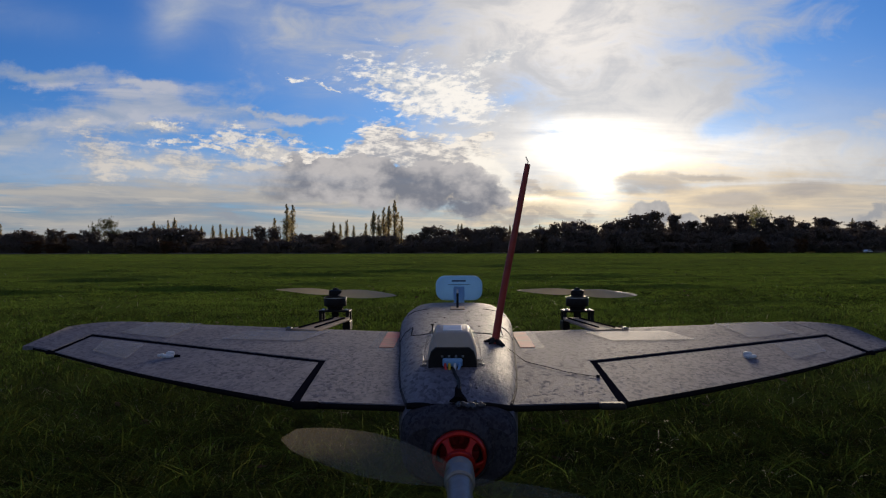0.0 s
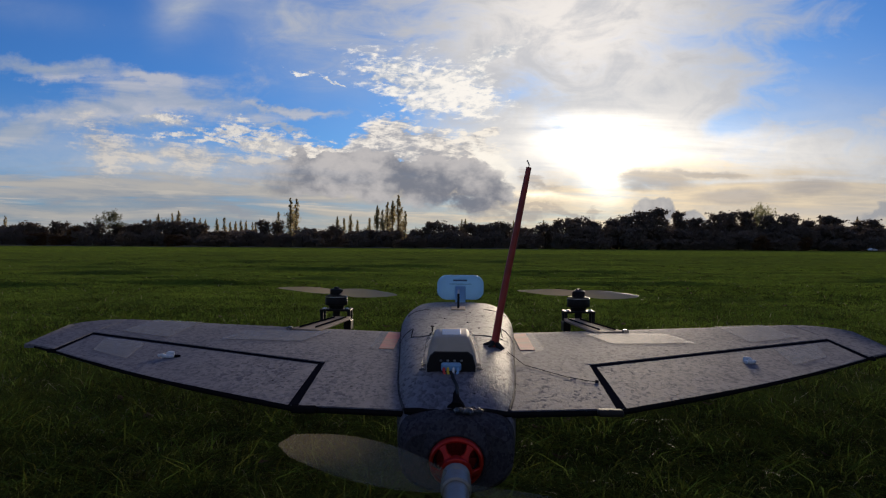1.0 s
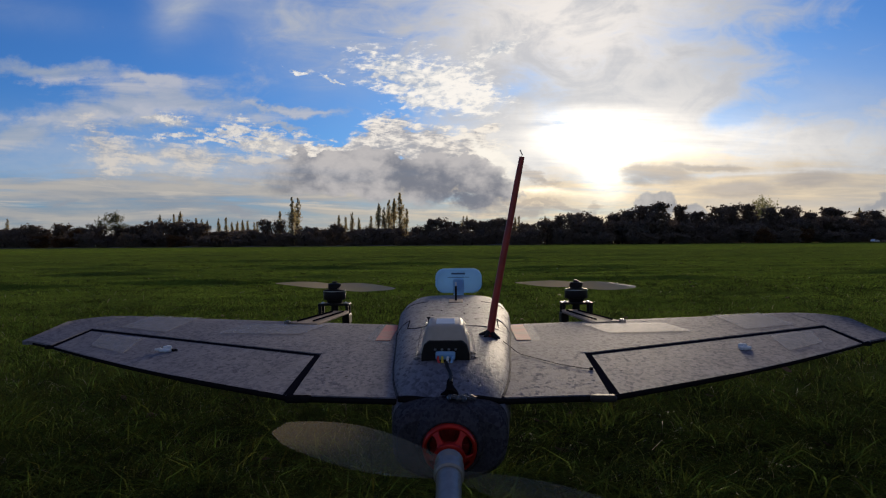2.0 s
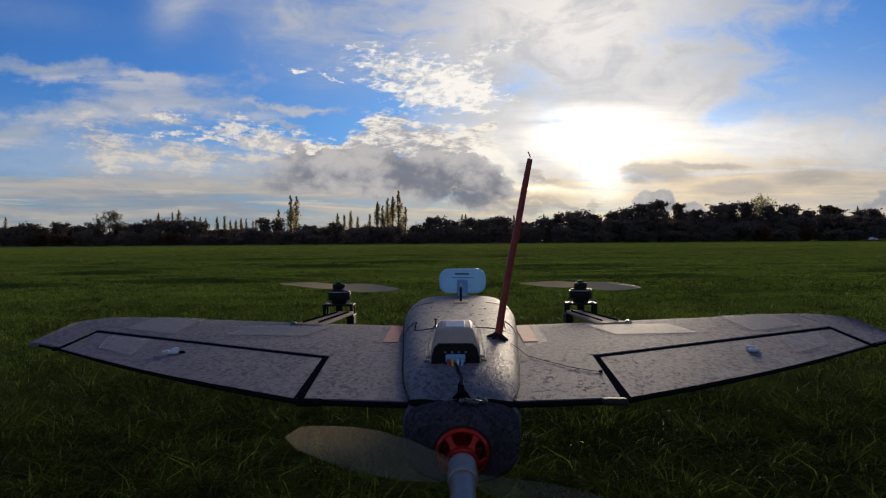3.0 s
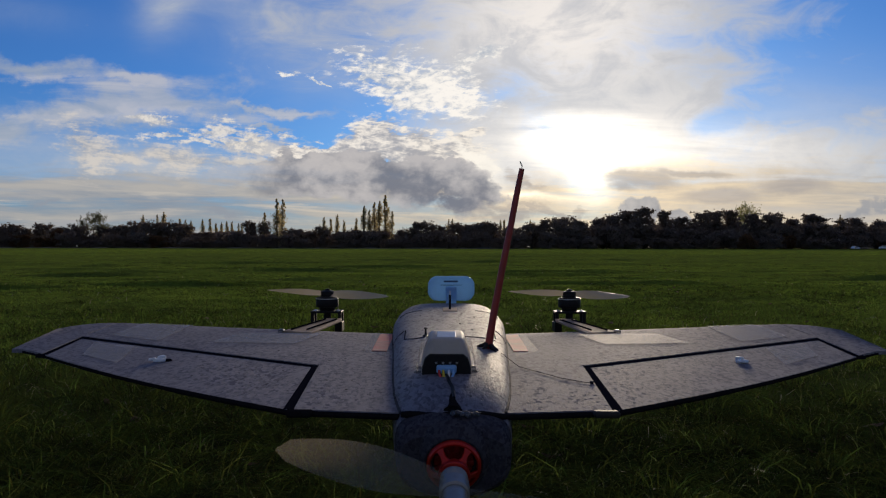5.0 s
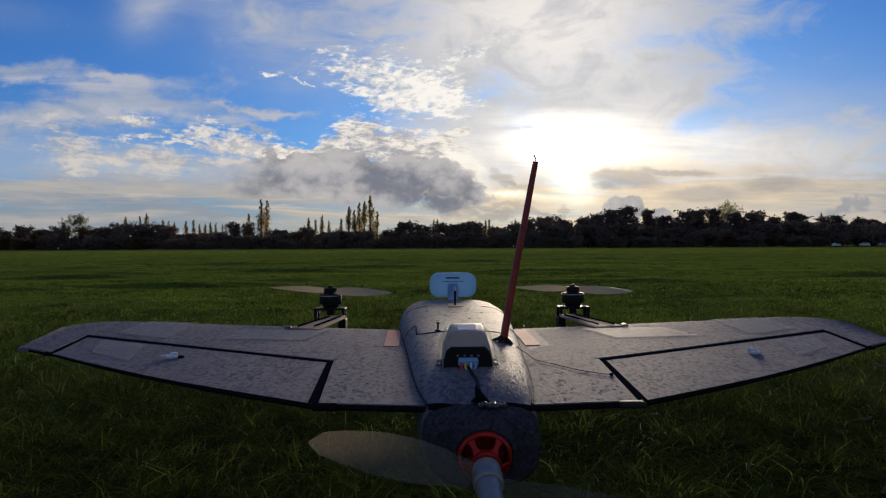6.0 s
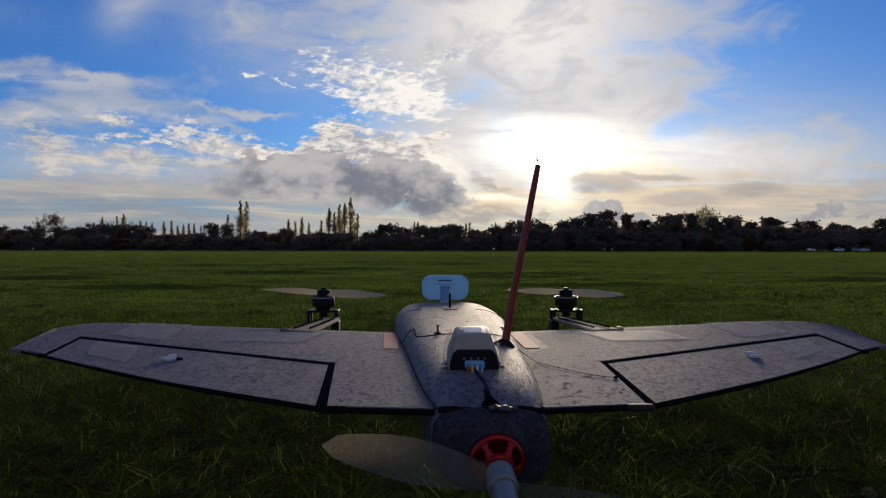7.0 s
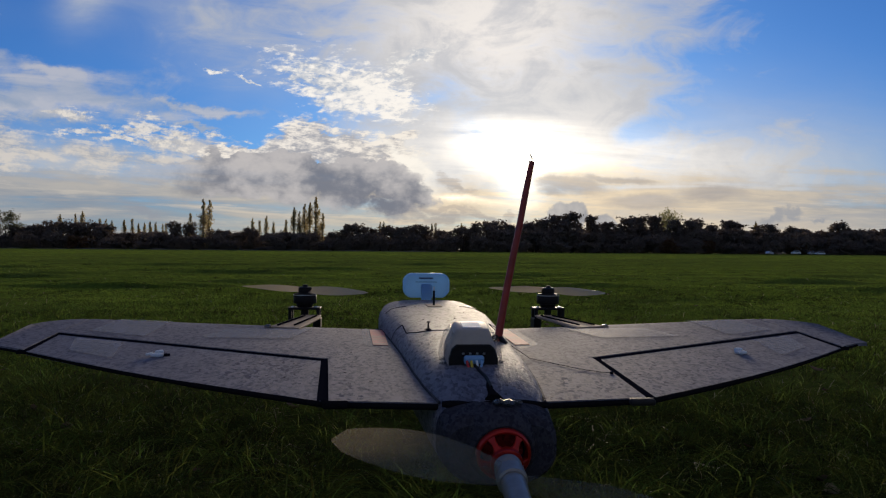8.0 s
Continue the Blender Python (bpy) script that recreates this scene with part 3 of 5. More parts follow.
def build_ground():
    rings = np.concatenate([[0], np.linspace(0.02, 12, 48), np.geomspace(12.2, 130, 240), np.geomspace(140, 4500, 14)])
    n = 240
    a = np.linspace(0, 2 * np.pi, n, endpoint=False)
    r, b = np.meshgrid(rings[1:], a, indexing="ij")
    x, y = r * np.cos(b), r * np.sin(b)
    z = np.where(r < 200, swell(x, y), 0)
    verts = np.concatenate([[[0, 0, 0]], np.stack([x, y, z], -1).reshape(-1, 3)])
    i = np.arange(len(rings) - 2)[:, None] * n + 1
    k = np.arange(n)[None, :]
    quads = np.stack([i + k, i + n + k, i + n + (k + 1) % n, i + (k + 1) % n], -1).reshape(-1, 4)
    core = np.arange(0, n, 2)          # the middle, closed with quads
    inner = np.stack([np.zeros(len(core), int), 1 + core, 1 + core + 1, 1 + (core + 2) % n], -1)
    me = raw_mesh("ground", verts, np.concatenate([quads, inner]), M_GROUND)
    me.polygons.foreach_set("use_smooth", [True] * len(me.polygons))
    tagged(new("ground", me), "wide level meadow of short green grass reaching the trees", "ground", kind="structure")


def sward(name, x, y, h, lean, turn, width, mat, label, steps=(0.6,)):
    """Bent blades with their roots at x, y, jointed at the heights in steps."""
    n = len(x)
    d = np.hypot(x, y)
    w = np.maximum(width, d * 0.00075) * (0.7 + 0.6 * rng.random(n))
    flat = turn + np.pi / 2 + rng.normal(0, 0.6, n)
    side = np.stack([np.cos(flat), np.sin(flat), np.zeros(n)], -1) * w[:, None] * 0.45
    way = np.stack([np.cos(turn), np.sin(turn), np.zeros(n)], -1)
    base = np.stack([x, y, swell(x, y) - 0.004], -1)
    up = np.array([0, 0, 1.0])
    rows = [base - side, base + side]
    for t in steps:
        mid = base + up * (h * (t - 0.30 * lean * t ** 3))[:, None] + way * (h * lean * t ** 2.1)[:, None]
        rows += [mid - side * (1 - t * t * 0.6), mid + side * (1 - t * t * 0.6)]
    rows.append(base + up * (h * (1.0 - 0.30 * lean))[:, None] + way * (h * lean)[:, None])
    verts = np.stack(rows, 1).reshape(-1, 3)
    m, k = len(steps), np.arange(n)[:, None] * len(rows)
    faces = [k + [2 * m, 2 * m + 1, 2 * m + 2]]
    for i in range(m):
        faces += [k + [2 * i, 2 * i + 1, 2 * i + 3], k + [2 * i, 2 * i + 3, 2 * i + 2]]
    tagged(new(name, raw_mesh(name, verts, np.concatenate(faces), mat)), label, "grass", kind="stuff")


def scatter(n, near, far, power):
    """Places ahead of the lens, thinning with distance, and a thin ring of them all round."""
    start = near * (1.0 + (0.9 * rng.random(n) ** 2 if near > 3.0 else 0.0))      # no hard edge where a sort begins
    d = 1.0 / (1.0 / start + rng.random(n) ** power * (1.0 / far - 1.0 / start))
    a = np.where(rng.random(n) < 0.80, rng.uniform(-0.66, 0.74, n) + rng.normal(0, 0.05, n), rng.uniform(-np.pi, np.pi, n))
    x, y = d * np.sin(a), d * np.cos(a)
    under = rng.random(n) < (0.05 if near < 1.5 else 0.0)        # the patch right under the lens
    r, b = 1.5 * np.sqrt(rng.random(n)), rng.random(n) * 6.283
    return np.where(under, r * np.cos(b), x), np.where(under, r * np.sin(b), y)


def lawn(name, n, near, far, height, power, mat, label, lean=1.9, uneven=0.6):
    x, y = scatter(n, near, far, power)
    patch = np.clip(patches(x * 0.6, y, 0.9, 4) * 1.1 + patches(x * 0.2, y, 2.4, 5) * 0.6, -0.7, 1.3)
    sward(name, x, y, height * (0.5 + 0.8 * rng.random(n)) * (1 + uneven * patch), rng.random(n) * lean, rng.random(n) * 6.283, 0.0024, mat, label)


def tussocks(name, n, blades, near, far, height, power, mat, label, width=0.0024, steps=(0.6,)):
    """Clumps of taller blades that lean outwards."""
    cx, cy = scatter(n, near, far, power)
    thickness = patches(cx * 0.3, cy, 2.2, 6) * 1.3
    keep = rng.random(n) < 0.5 + 0.5 * thickness
    cx, cy = cx[keep], cy[keep]
    n = len(cx)
    size = 0.6 + 0.9 * rng.random(n) ** 2
    a = rng.random((n, blades)) * 6.283
    r = np.sqrt(rng.random((n, blades))) * 0.075 * size[:, None] * np.maximum(1.0, np.hypot(cx, cy) / 16)[:, None]
    x, y = (cx[:, None] + r * np.cos(a)).ravel(), (cy[:, None] + r * np.sin(a)).ravel()
    h = (height * size[:, None] * (0.5 + 0.7 * rng.random((n, blades)))).ravel()
    sward(name, x, y, h, (1.0 + 2.0 * rng.random(n * blades)), (a + rng.normal(0, 0.5, a.shape)).ravel(), width, mat, label, steps)


build_ground()
lawn("grass", 160000, 0.9, 14.0, 0.036, 0.8, M_GRASS_SHADED, "short green grass blades with near shade in their colour", 2.9)
lawn("dead_grass", 110000, 0.9, 13.0, 0.036, 0.8, M_THATCH, "matted dead brown grass, kept dark as shade under the green blades", 3.2)
lawn("meadow_grass", 380000, 4.2, 180.0, 0.026, 0.95, M_PASTURE_LIT, "dense pale-green grass, the lit copy, across the open field", 2.8, 0.4)
lawn("far_pasture", 110000, 55.0, 300.0, 0.040, 1.0, M_PASTURE_LIT, "short pale-green grass at the far side of the field", uneven=0.2)
tussocks("grass_tussocks", 6400, 24, 1.2, 11.0, 0.072, 0.85, M_GRASS_SHADED, "uneven tussocks of longer green grass with shade in their colour")
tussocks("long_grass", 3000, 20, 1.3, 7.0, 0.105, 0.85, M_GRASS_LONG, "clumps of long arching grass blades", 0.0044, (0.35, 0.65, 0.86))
tussocks("far_tussocks", 7000, 18, 9.0, 120.0, 0.052, 0.95, M_PASTURE_LIT, "rows of longer darker grass tufts in the pasture")
tussocks("dark_tufts", 3600, 12, 7.0, 110.0, 0.060, 0.95, M_GRASS_SHADED, "scattered tufts in the field, coloured the darker near green")
# sparse paler blades, added as highlights in the near grass
x, y = scatter(12000, 1.1, 9.0, 0.85)
sward("pale_grass_blades", x, y, 0.045 + 0.05 * rng.random(12000), 0.7 + rng.random(12000) * 2.2, rng.random(12000) * 6.283, 0.0030, M_BLADE_LIT, "thin grass blades coloured pale green as painted highlights", (0.4, 0.75))
x, y = scatter(2600, 1.4, 24.0, 0.85)
sward("grass_stalks", x, y, 0.04 + 0.05 * rng.random(2600), 0.8 + rng.random(2600) * 2.2, rng.random(2600) * 6.283, 0.0015, M_STRAW, "thin pale dry stalks among the green grass")


def fallen_leaf():
    """A curled dry leaf with a midrib fold."""
    bm = bmesh.new()
    rows = []
    for i in range(7):
        t = i / 6
        w = 0.016 * math.sin(math.pi * (0.06 + 0.88 * t)) ** 0.8
        z = 0.012 * (2 * t - 1) ** 2
        rows.append([bm.verts.new((k * w, (t - 0.5) * 0.055, z + abs(k) * w * 0.5 + 0.003)) for k in (-1, -0.5, 0, 0.5, 1)])
    for a, b in zip(rows, rows[1:]):
        for k in range(4):
            bm.faces.new((a[k], a[k + 1], b[k + 1], b[k]))
    return mesh_of("fallen_leaf", bm, M_DRY_LEAF)


leaf_mesh = fallen_leaf()
for i in range(64):
    d = 2.1 + 3.9 * rng.random() if i < 44 else 6 + 9 * rng.random()
    a = rng.uniform(-0.52, 0.62)
    lx, ly = d * math.sin(a), d * math.cos(a)
    ob = new("fallen_leaf", leaf_mesh)
    ob.matrix_world = pose(lx, ly, float(swell(np.array(lx), np.array(ly))) + 0.016, float(rng.normal(0, 14)), float(rng.normal(0, 14)), float(rng.random() * 360)) @ Matrix.Diagonal((*([0.6 + 0.7 * rng.random()] * 3), 1))
    tagged(ob, "curled pale-brown dry leaf lying in the grass", "leaf", "fallen leaves in the grass")


# ---------------------------------------------------------------- trees
rng = np.random.default_rng(29)


def leaves(points, size, squash=0.8):
    """One small bent leaf clump, two triangles, at every point."""
    n = len(points)
    a = rng.normal(size=(n, 3))
    a /= np.linalg.norm(a, axis=1)[:, None]
    b = np.cross(a, rng.normal(size=(n, 3)))
    b /= np.linalg.norm(b, axis=1)[:, None]
    s = (size * (0.6 + 0.8 * rng.random(n)))[:, None]
    v = np.stack([points - a * s, points + b * s * squash, points + a * s, points - b * s * squash], 1).reshape(-1, 3)
    k = np.arange(n)[:, None] * 4
    return v, k + np.array([[0, 1, 2, 3]])


def grow(name, height, mat, label, category, kind):
    """A tree 1:1 in metres at the origin: trunk, limbs and a crown of clumps."""
    tree = thing(name, Matrix(), label, category)
    bm = bmesh.new()
    r = height * 0.018 + 0.08
    bend = rng.normal(0, height * 0.012, 2)
    top = {"poplar": 0.93, "broad": 0.62, "pine": 0.9, "willow": 0.6, "bush": 0.4}[kind]
    trunk = [(bend[0] * t * t, bend[1] * t * t, height * top * t) for t in np.linspace(0, 1, 7)]
    tube(bm, trunk, [r * (1 - 0.8 * t) + 0.02 for t in np.linspace(0, 1, 7)], 7)
    centres = []
    if kind == "poplar":
        for i in range(64):
            t = 0.08 + 0.91 * rng.random()
            wide = height * 0.094 * max(0.10, min(1.0, (1.03 - t) * 2.1) ** 0.75) * (0.55 + 0.45 * min(1.0, t / 0.35)) * (0.7 + 0.6 * rng.random())
            a = rng.random() * 6.28
            rad = wide * 0.75 * rng.random() ** 0.5
            centres.append((rad * math.cos(a), rad * math.sin(a), t * height, wide * 0.42, 2.4))
    elif kind == "pine":
        for i in range(46):
            t = 0.14 + 0.82 * rng.random() ** 0.8
            reach = height * 0.36 * (1.12 - t) ** 0.5 * (0.25 + 0.75 * rng.random())
            a = rng.random() * 6.28
            centres.append((reach * math.cos(a), reach * math.sin(a), t * height, height * (0.055 + 0.06 * rng.random()), 0.8))
        centres.append((0, 0, height * 0.95, height * 0.09, 0.6))
    elif kind == "willow":
        for i in range(24):
            a, t = rng.random() * 6.28, rng.random()
            rad = height * 0.42 * math.sqrt(rng.random())
            z = height * (0.93 - 0.30 * (rad / (height * 0.42)) ** 2 - 0.25 * t)
            centres.append((rad * math.cos(a), rad * math.sin(a), z, height * 0.10, 1.2))
    else:
        low = 0.16 if kind == "broad" else 0.05
        for i in range(42):
            a, c = rng.random() * 6.28, rng.random()
            t = low + (0.90 - low) * c
            rad = height * (0.42 if kind == "broad" else 0.62) * math.sqrt(max(0.06, 1 - ((t - 0.48) / 0.56) ** 2)) * (0.3 + 0.7 * math.sqrt(rng.random())) * 0.78
            centres.append((rad * math.cos(a), rad * math.sin(a), t * height, height * (0.09 + 0.07 * rng.random()), 0.8))
    for cx, cy, cz, s, tall in centres[::2]:
        z0 = max(height * 0.06, cz - math.hypot(cx, cy) * 0.8 - s)
        tube(bm, [(0, 0, min(z0, height * top * 0.97)), (cx * 0.5, cy * 0.5, (z0 + cz) / 2), (cx, cy, cz)], [r * 0.30, r * 0.2, 0.03], 4)
    part("trunk", bm, M_BARK, tree, "dark bare trunk and limbs", smooth=True)
    per = {"poplar": 36, "broad": 130, "pine": 120, "willow": 130, "bush": 90}[kind]
    pts = []
    for cx, cy, cz, s, tall in centres:
        # sprays of leaves round twig ends, so that the outline stays ragged
        twigs = rng.normal(size=(9, 3)) * 0.62
        g = twigs[rng.integers(9, size=per)] + rng.normal(size=(per, 3)) * 0.26
        g[:, 2] *= tall
        pts.append(np.array((cx, cy, cz)) + g * s)
    pts = np.concatenate(pts)
    pts = pts[pts[:, 2] > 0.15]
    v, f = leaves(pts, {"poplar": 0.125, "broad": 0.28, "pine": 0.25, "willow": 0.15, "bush": 0.26}[kind] * height / 14.0 + 0.05)
    crown = new("crown", raw_mesh("crown", v, f, mat))
    crown.parent = tree
    return tree


HORIZON = 430.0
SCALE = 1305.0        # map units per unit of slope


def spot(bear, far):
    """The place on the field at a bearing, far metres ahead."""
    return (bear - 784.0) / SCALE * far


def plant(stock, bear, top, far, wide=0.0, base=14.0, tall=1.08):
    """A copy of a tree of stock at that bearing, as high as its top shows above the horizon."""
    source, grown = stock
    h = (HORIZON - top) / SCALE * far + H_CAM
    k = h / grown * tall
    kx = k if not wide else wide / SCALE * far / (grown * base)
    m = Matrix.Translation((spot(bear, far), far + rng.normal(0, 2), 0)) @ pose(0, 0, 0, 0, 0, float(rng.random() * 360)) @ Matrix.Diagonal((kx, kx, k, 1))
    return copy_thing(source, m)


def nursery(name, height, mat, label, category, kind, count):
    stock = []
    for i in range(count):
        stock.append((grow(name, height, mat, label, category, kind), height))
    return stock


POPLARS = nursery("poplar_tree", 20.0, M_LEAF_POPLAR, "tall slender poplar with thinning yellow-green autumn leaves", "tree", "poplar", 4)
BROADS = nursery("broadleaf_tree", 13.0, M_LEAF_DARK, "dark round-crowned broadleaf tree at the field's edge", "tree", "broad", 5)
PINES = nursery("pine_tree", 16.0, M_LEAF_PINE, "dark pine with layered needle clumps and gaps", "tree", "pine", 5)
WILLOWS = nursery("willow_tree", 14.0, M_LEAF_WILLOW, "pale thin-leaved willow with a wide drooping crown", "tree", "willow", 1)
GOLDS = nursery("maple_tree", 15.0, M_LEAF_GOLD, "light yellow-green tree rising above the dark wood", "tree", "willow", 1)
BUSHES = nursery("bush", 5.0, M_LEAF_DARK, "low dark bush at the foot of the trees", "bush", "bush", 3)
RUSTS = nursery("hawthorn_bush", 5.0, M_LEAF_RUST, "rust-brown autumn bush beside the field", "bush", "bush", 2)

# poplars: bearing and top
for bear, top in ((5, 384), (275, 378), (300, 378), (313, 373), (338, 384), (350, 386), (361, 387), (383, 385), (394, 384), (405, 391), (415, 390),
                (425, 388), (434, 389), (443, 392), (450, 391), (594, 381), (606, 384), (629, 386), (814, 385), (821, 383), (905, 386), (913, 385), (958, 385), (1516, 375), (1660, 384)):
    plant(POPLARS[int(rng.integers(4))], bear, top, 470 + rng.random() * 60)
for bear, top in ((490, 374), (511, 352), (520, 353), (617, 377), (649, 382), (666, 363), (674, 370), (682, 357), (692, 354), (703, 345), (714, 371)):
    plant(POPLARS[int(rng.integers(4))], bear, top, 345 + rng.random() * 15)
plant(WILLOWS[0], 190, 374, 350, 54, 0.9)
plant(GOLDS[0], 1350, 356, 372, 50, 0.8)
# round trees: bearing, top, width
for bear, top, w in ((-40, 398, 44), (-10, 402, 40), (22, 399, 36), (45, 397, 44), (72, 402, 36), (100, 395, 38), (135, 401, 44), (166, 397, 40), (210, 399, 44),
                   (238, 397, 42), (265, 392, 40), (290, 391, 44), (325, 391, 46), (348, 397, 36), (384, 408, 44), (430, 406, 50), (466, 391, 26), (486, 392, 26)):
    plant(BROADS[int(rng.integers(5))], bear, top, 335 + rng.random() * 20, w, 0.8, 1.15)
for bear, top, w in ((540, 402, 44), (568, 405, 40), (592, 399, 30), (630, 405, 44), (655, 403, 40), (690, 404, 40), (738, 402, 34), (768, 390, 46), (795, 397, 40), (830, 393, 44),
                   (858, 394, 44), (885, 391, 46), (930, 398, 44), (962, 393, 44), (992, 386, 52), (1024, 399, 44)):
    plant(BROADS[int(rng.integers(5))], bear, top, 335 + rng.random() * 20, w, 0.8, 1.15)
# the wood: pines
for bear, top, w in ((1046, 386, 46), (1078, 384, 46), (1110, 376, 54), (1135, 368, 50), (1156, 363, 56), (1195, 370, 40), (1230, 378, 44), (1262, 371, 50), (1290, 368, 50),
                   (1318, 367, 44), (1348, 374, 44), (1380, 374, 50), (1395, 373, 46), (1425, 381, 44), (1458, 373, 54), (1490, 379, 40), (1514, 383, 40), (1545, 379, 48)):
    plant(PINES[int(rng.integers(5))], bear, top, 345 + rng.random() * 20, w, 0.68, 1.02)
for bear, top, w in ((1580, 384, 46), (1612, 387, 46), (1650, 392, 50), (1690, 374, 56), (1730, 388, 50), (1770, 384, 50), (1810, 386, 50), (1850, 388, 50)):
    plant(PINES[int(rng.integers(5))], bear, top, 350 + rng.random() * 20, w, 0.68, 1.02)
# lower dark growth in front of and between the trees
for i in range(72):
    bear = -60 + i * 27.5 + float(rng.normal(0, 9))
    stock = RUSTS[int(rng.integers(2))] if i in (1, 2, 5, 6, 7, 14, 51, 54, 61) else BUSHES[int(rng.integers(3))]
    plant(stock, bear, 412 + float(rng.normal(0, 5)), 322 + rng.random() * 8, 38, 1.1)
for i in range(40):
    bear = 1040 + (i % 20) * 42 + float(rng.normal(0, 9))
    plant(BROADS[int(rng.integers(5))], bear, (398 if i < 20 else 390) + float(rng.normal(0, 5)), 340 + (i // 20) * 30, 54, 0.8)
for stock in (POPLARS, BROADS, PINES, WILLOWS, GOLDS, BUSHES, RUSTS):
    for source, grown in stock:
        for o in (*source.children_recursive, source):
            bpy.data.objects.remove(o)


def far_hedge():
    """The closed dark wood and hedge behind the single trees."""
    n = 52000
    bear = rng.random(n) * 2100 - 150
    far = 372 + rng.random(n) * 24
    x = (bear - 784) / SCALE * far
    skyline = 405 - 16 * np.clip((bear - 1030) / 90, 0, 1) + 5 * lumps(bear, far * 0, 0.07, 3.0) + 4 * lumps(bear, far * 0, 0.23, 5.0)
    z = rng.random(n) ** 0.9 * (HORIZON - skyline) / SCALE * far
    v, f = leaves(np.stack([x, far, z], -1), 0.75)
    tagged(new("far_wood", raw_mesh("far_wood", v, f, M_LEAF_DARK)), "closed dark wood and hedge along the horizon", "wood", kind="stuff")


far_hedge()


def bank():
    """A low bare bank of earth along the far edge of the field."""
    bm = bmesh.new()
    rows = []
    for i in range(90):
        bear = -120 + i * 12
        x = spot(bear, 322)
        hgt = 0.35 + 0.15 * math.sin(i * 0.7) + 0.12 * math.sin(i * 1.9 + 1)
        rows.append([bm.verts.new((x, 320 + dy, z * hgt - 0.05)) for dy, z in ((-2.5, 0.0), (-1.0, 0.7), (0.5, 1.0), (2.5, 0.0))])
    for a, b in zip(rows, rows[1:]):
        for k in range(3):
            bm.faces.new((a[k], b[k], b[k + 1], a[k + 1]))
    ob = new("earth_bank", mesh_of("earth_bank", bm, M_EARTH))
    tagged(ob, "low bare grey-brown earth bank before the hedge", "ground", kind="structure")


bank()


def car(bear, far, paint, turn, label, tall=1.0):
    ob = thing("car", Matrix.Translation((spot(bear, far), far, 0)) @ pose(0, 0, 0, 0, 0, turn) @ Matrix.Diagonal((1, 1, tall, 1)), label, "car", "parked cars by the wood")
    side = [(-2.1, 0.35), (-2.15, 0.75), (-1.9, 0.95), (-1.2, 1.42), (0.5, 1.45), (1.2, 1.0), (2.0, 0.85), (2.15, 0.6), (2.1, 0.32)]
    bm = bmesh.new()
    loops = []
    for y, k in ((-0.86, 0.96), (-0.6, 1.0), (0.6, 1.0), (0.86, 0.96)):
        loops.append([bm.verts.new((x, y, 0.3 + (z - 0.3) * k)) for x, z in side])
    for a, b in zip(loops, loops[1:]):
        for i in range(len(side)):
            j = (i + 1) % len(side)
            bm.faces.new((a[i], a[j], b[j], b[i]))
    bm.faces.new(loops[0][::-1])
    bm.faces.new(loops[-1])
    body = part("body", bm, paint, ob, bevel=0.05)
    for y in (-0.875, 0.855):
        bm = bmesh.new()
        ring = [(-1.65, 0.98), (-1.15, 1.34), (0.42, 1.36), (0.95, 1.0)]
        a = [bm.verts.new((x, y, z)) for x, z in ring]
        b = [bm.verts.new((x, y + 0.02, z)) for x, z in ring]
        bm.faces.new(a), bm.faces.new(b[::-1])
        for i in range(4):
            bm.faces.new((a[i], a[(i + 1) % 4], b[(i + 1) % 4], b[i]))
        part("side_window", bm, M_GLASS_DARK, body)
    for x in (-1.3, 1.3):
        for y in (-0.8, 0.8):
            bm = bmesh.new()
            turned(bm, [(-0.1, 0.28), (-0.08, 0.32), (0.08, 0.32), (0.1, 0.28)], pose(x, y, 0.32, 90), 16)
            wheel = part("wheel", bm, M_TYRE, ob)
            bm = bmesh.new()
            turned(bm, [(-0.115, 0.19), (0.115, 0.19)], pose(x, y, 0.32, 90), 12)
            part("rim", bm, M_STEEL, wheel, "grey metal rim")


car(1541, 314, M_CAR_WHITE, 28, "white hatchback car parked before the dark wood")
car(1593, 312, M_CAR_WHITE, 152, "white people carrier parked before the dark wood", 1.28)
car(1626, 315, M_CAR_GREY, 5, "silver car parked before the dark wood")
car(1641, 313, M_CAR_WHITE, 160, "small white car parked before the dark wood")


def barrier():
    """A low rail fence between the cars."""
    ob = thing("rail_fence", Matrix.Translation((spot(1563, 315), 315, 0)), "low pale rail fence beside the parked cars", "fence")
    for i in range(5):
        bm = bmesh.new()
        soft_box(bm, -2.4 + i * 1.2 - 0.05, -2.4 + i * 1.2 + 0.05, -0.05, 0.05, 0, 0.95, 0.01)
        part("post", bm, M_PLY, ob)
    for z in (0.45, 0.8):
        bm = bmesh.new()
        soft_box(bm, -2.5, 2.5, -0.08, -0.05, z - 0.06, z + 0.06, 0.01)
        part("rail", bm, M_PLY, ob)


barrier()


# ---------------------------------------------------------------- the aircraft
# Its own axes: x to the right wing, y towards the nose, z up; lengths are taken from the lens line.
PLANE_X = 0.012
SHIFT = Vector((0, -0.60, 0.13))
plane = thing("vtol_aircraft", Matrix.Translation((PLANE_X, 0.55, H_CAM - 0.13)) @ pose(0, 0, 0, 0, 0, -1.0) @ Matrix.Translation((0, 0.05, 0)),
              "grey bead-foam model aircraft with black control-surface grooves hovering over grass", "model aircraft")


def bit(name, bm, mat, parent=None, label="", smooth=False, bevel=0.0):
    bmesh.ops.translate(bm, vec=SHIFT, verts=bm.verts)
    return part(name, bm, mat, parent or plane, label, smooth, bevel)


SPAN = 0.377
LE_ROOT, LE_TIP = 0.806, 0.792


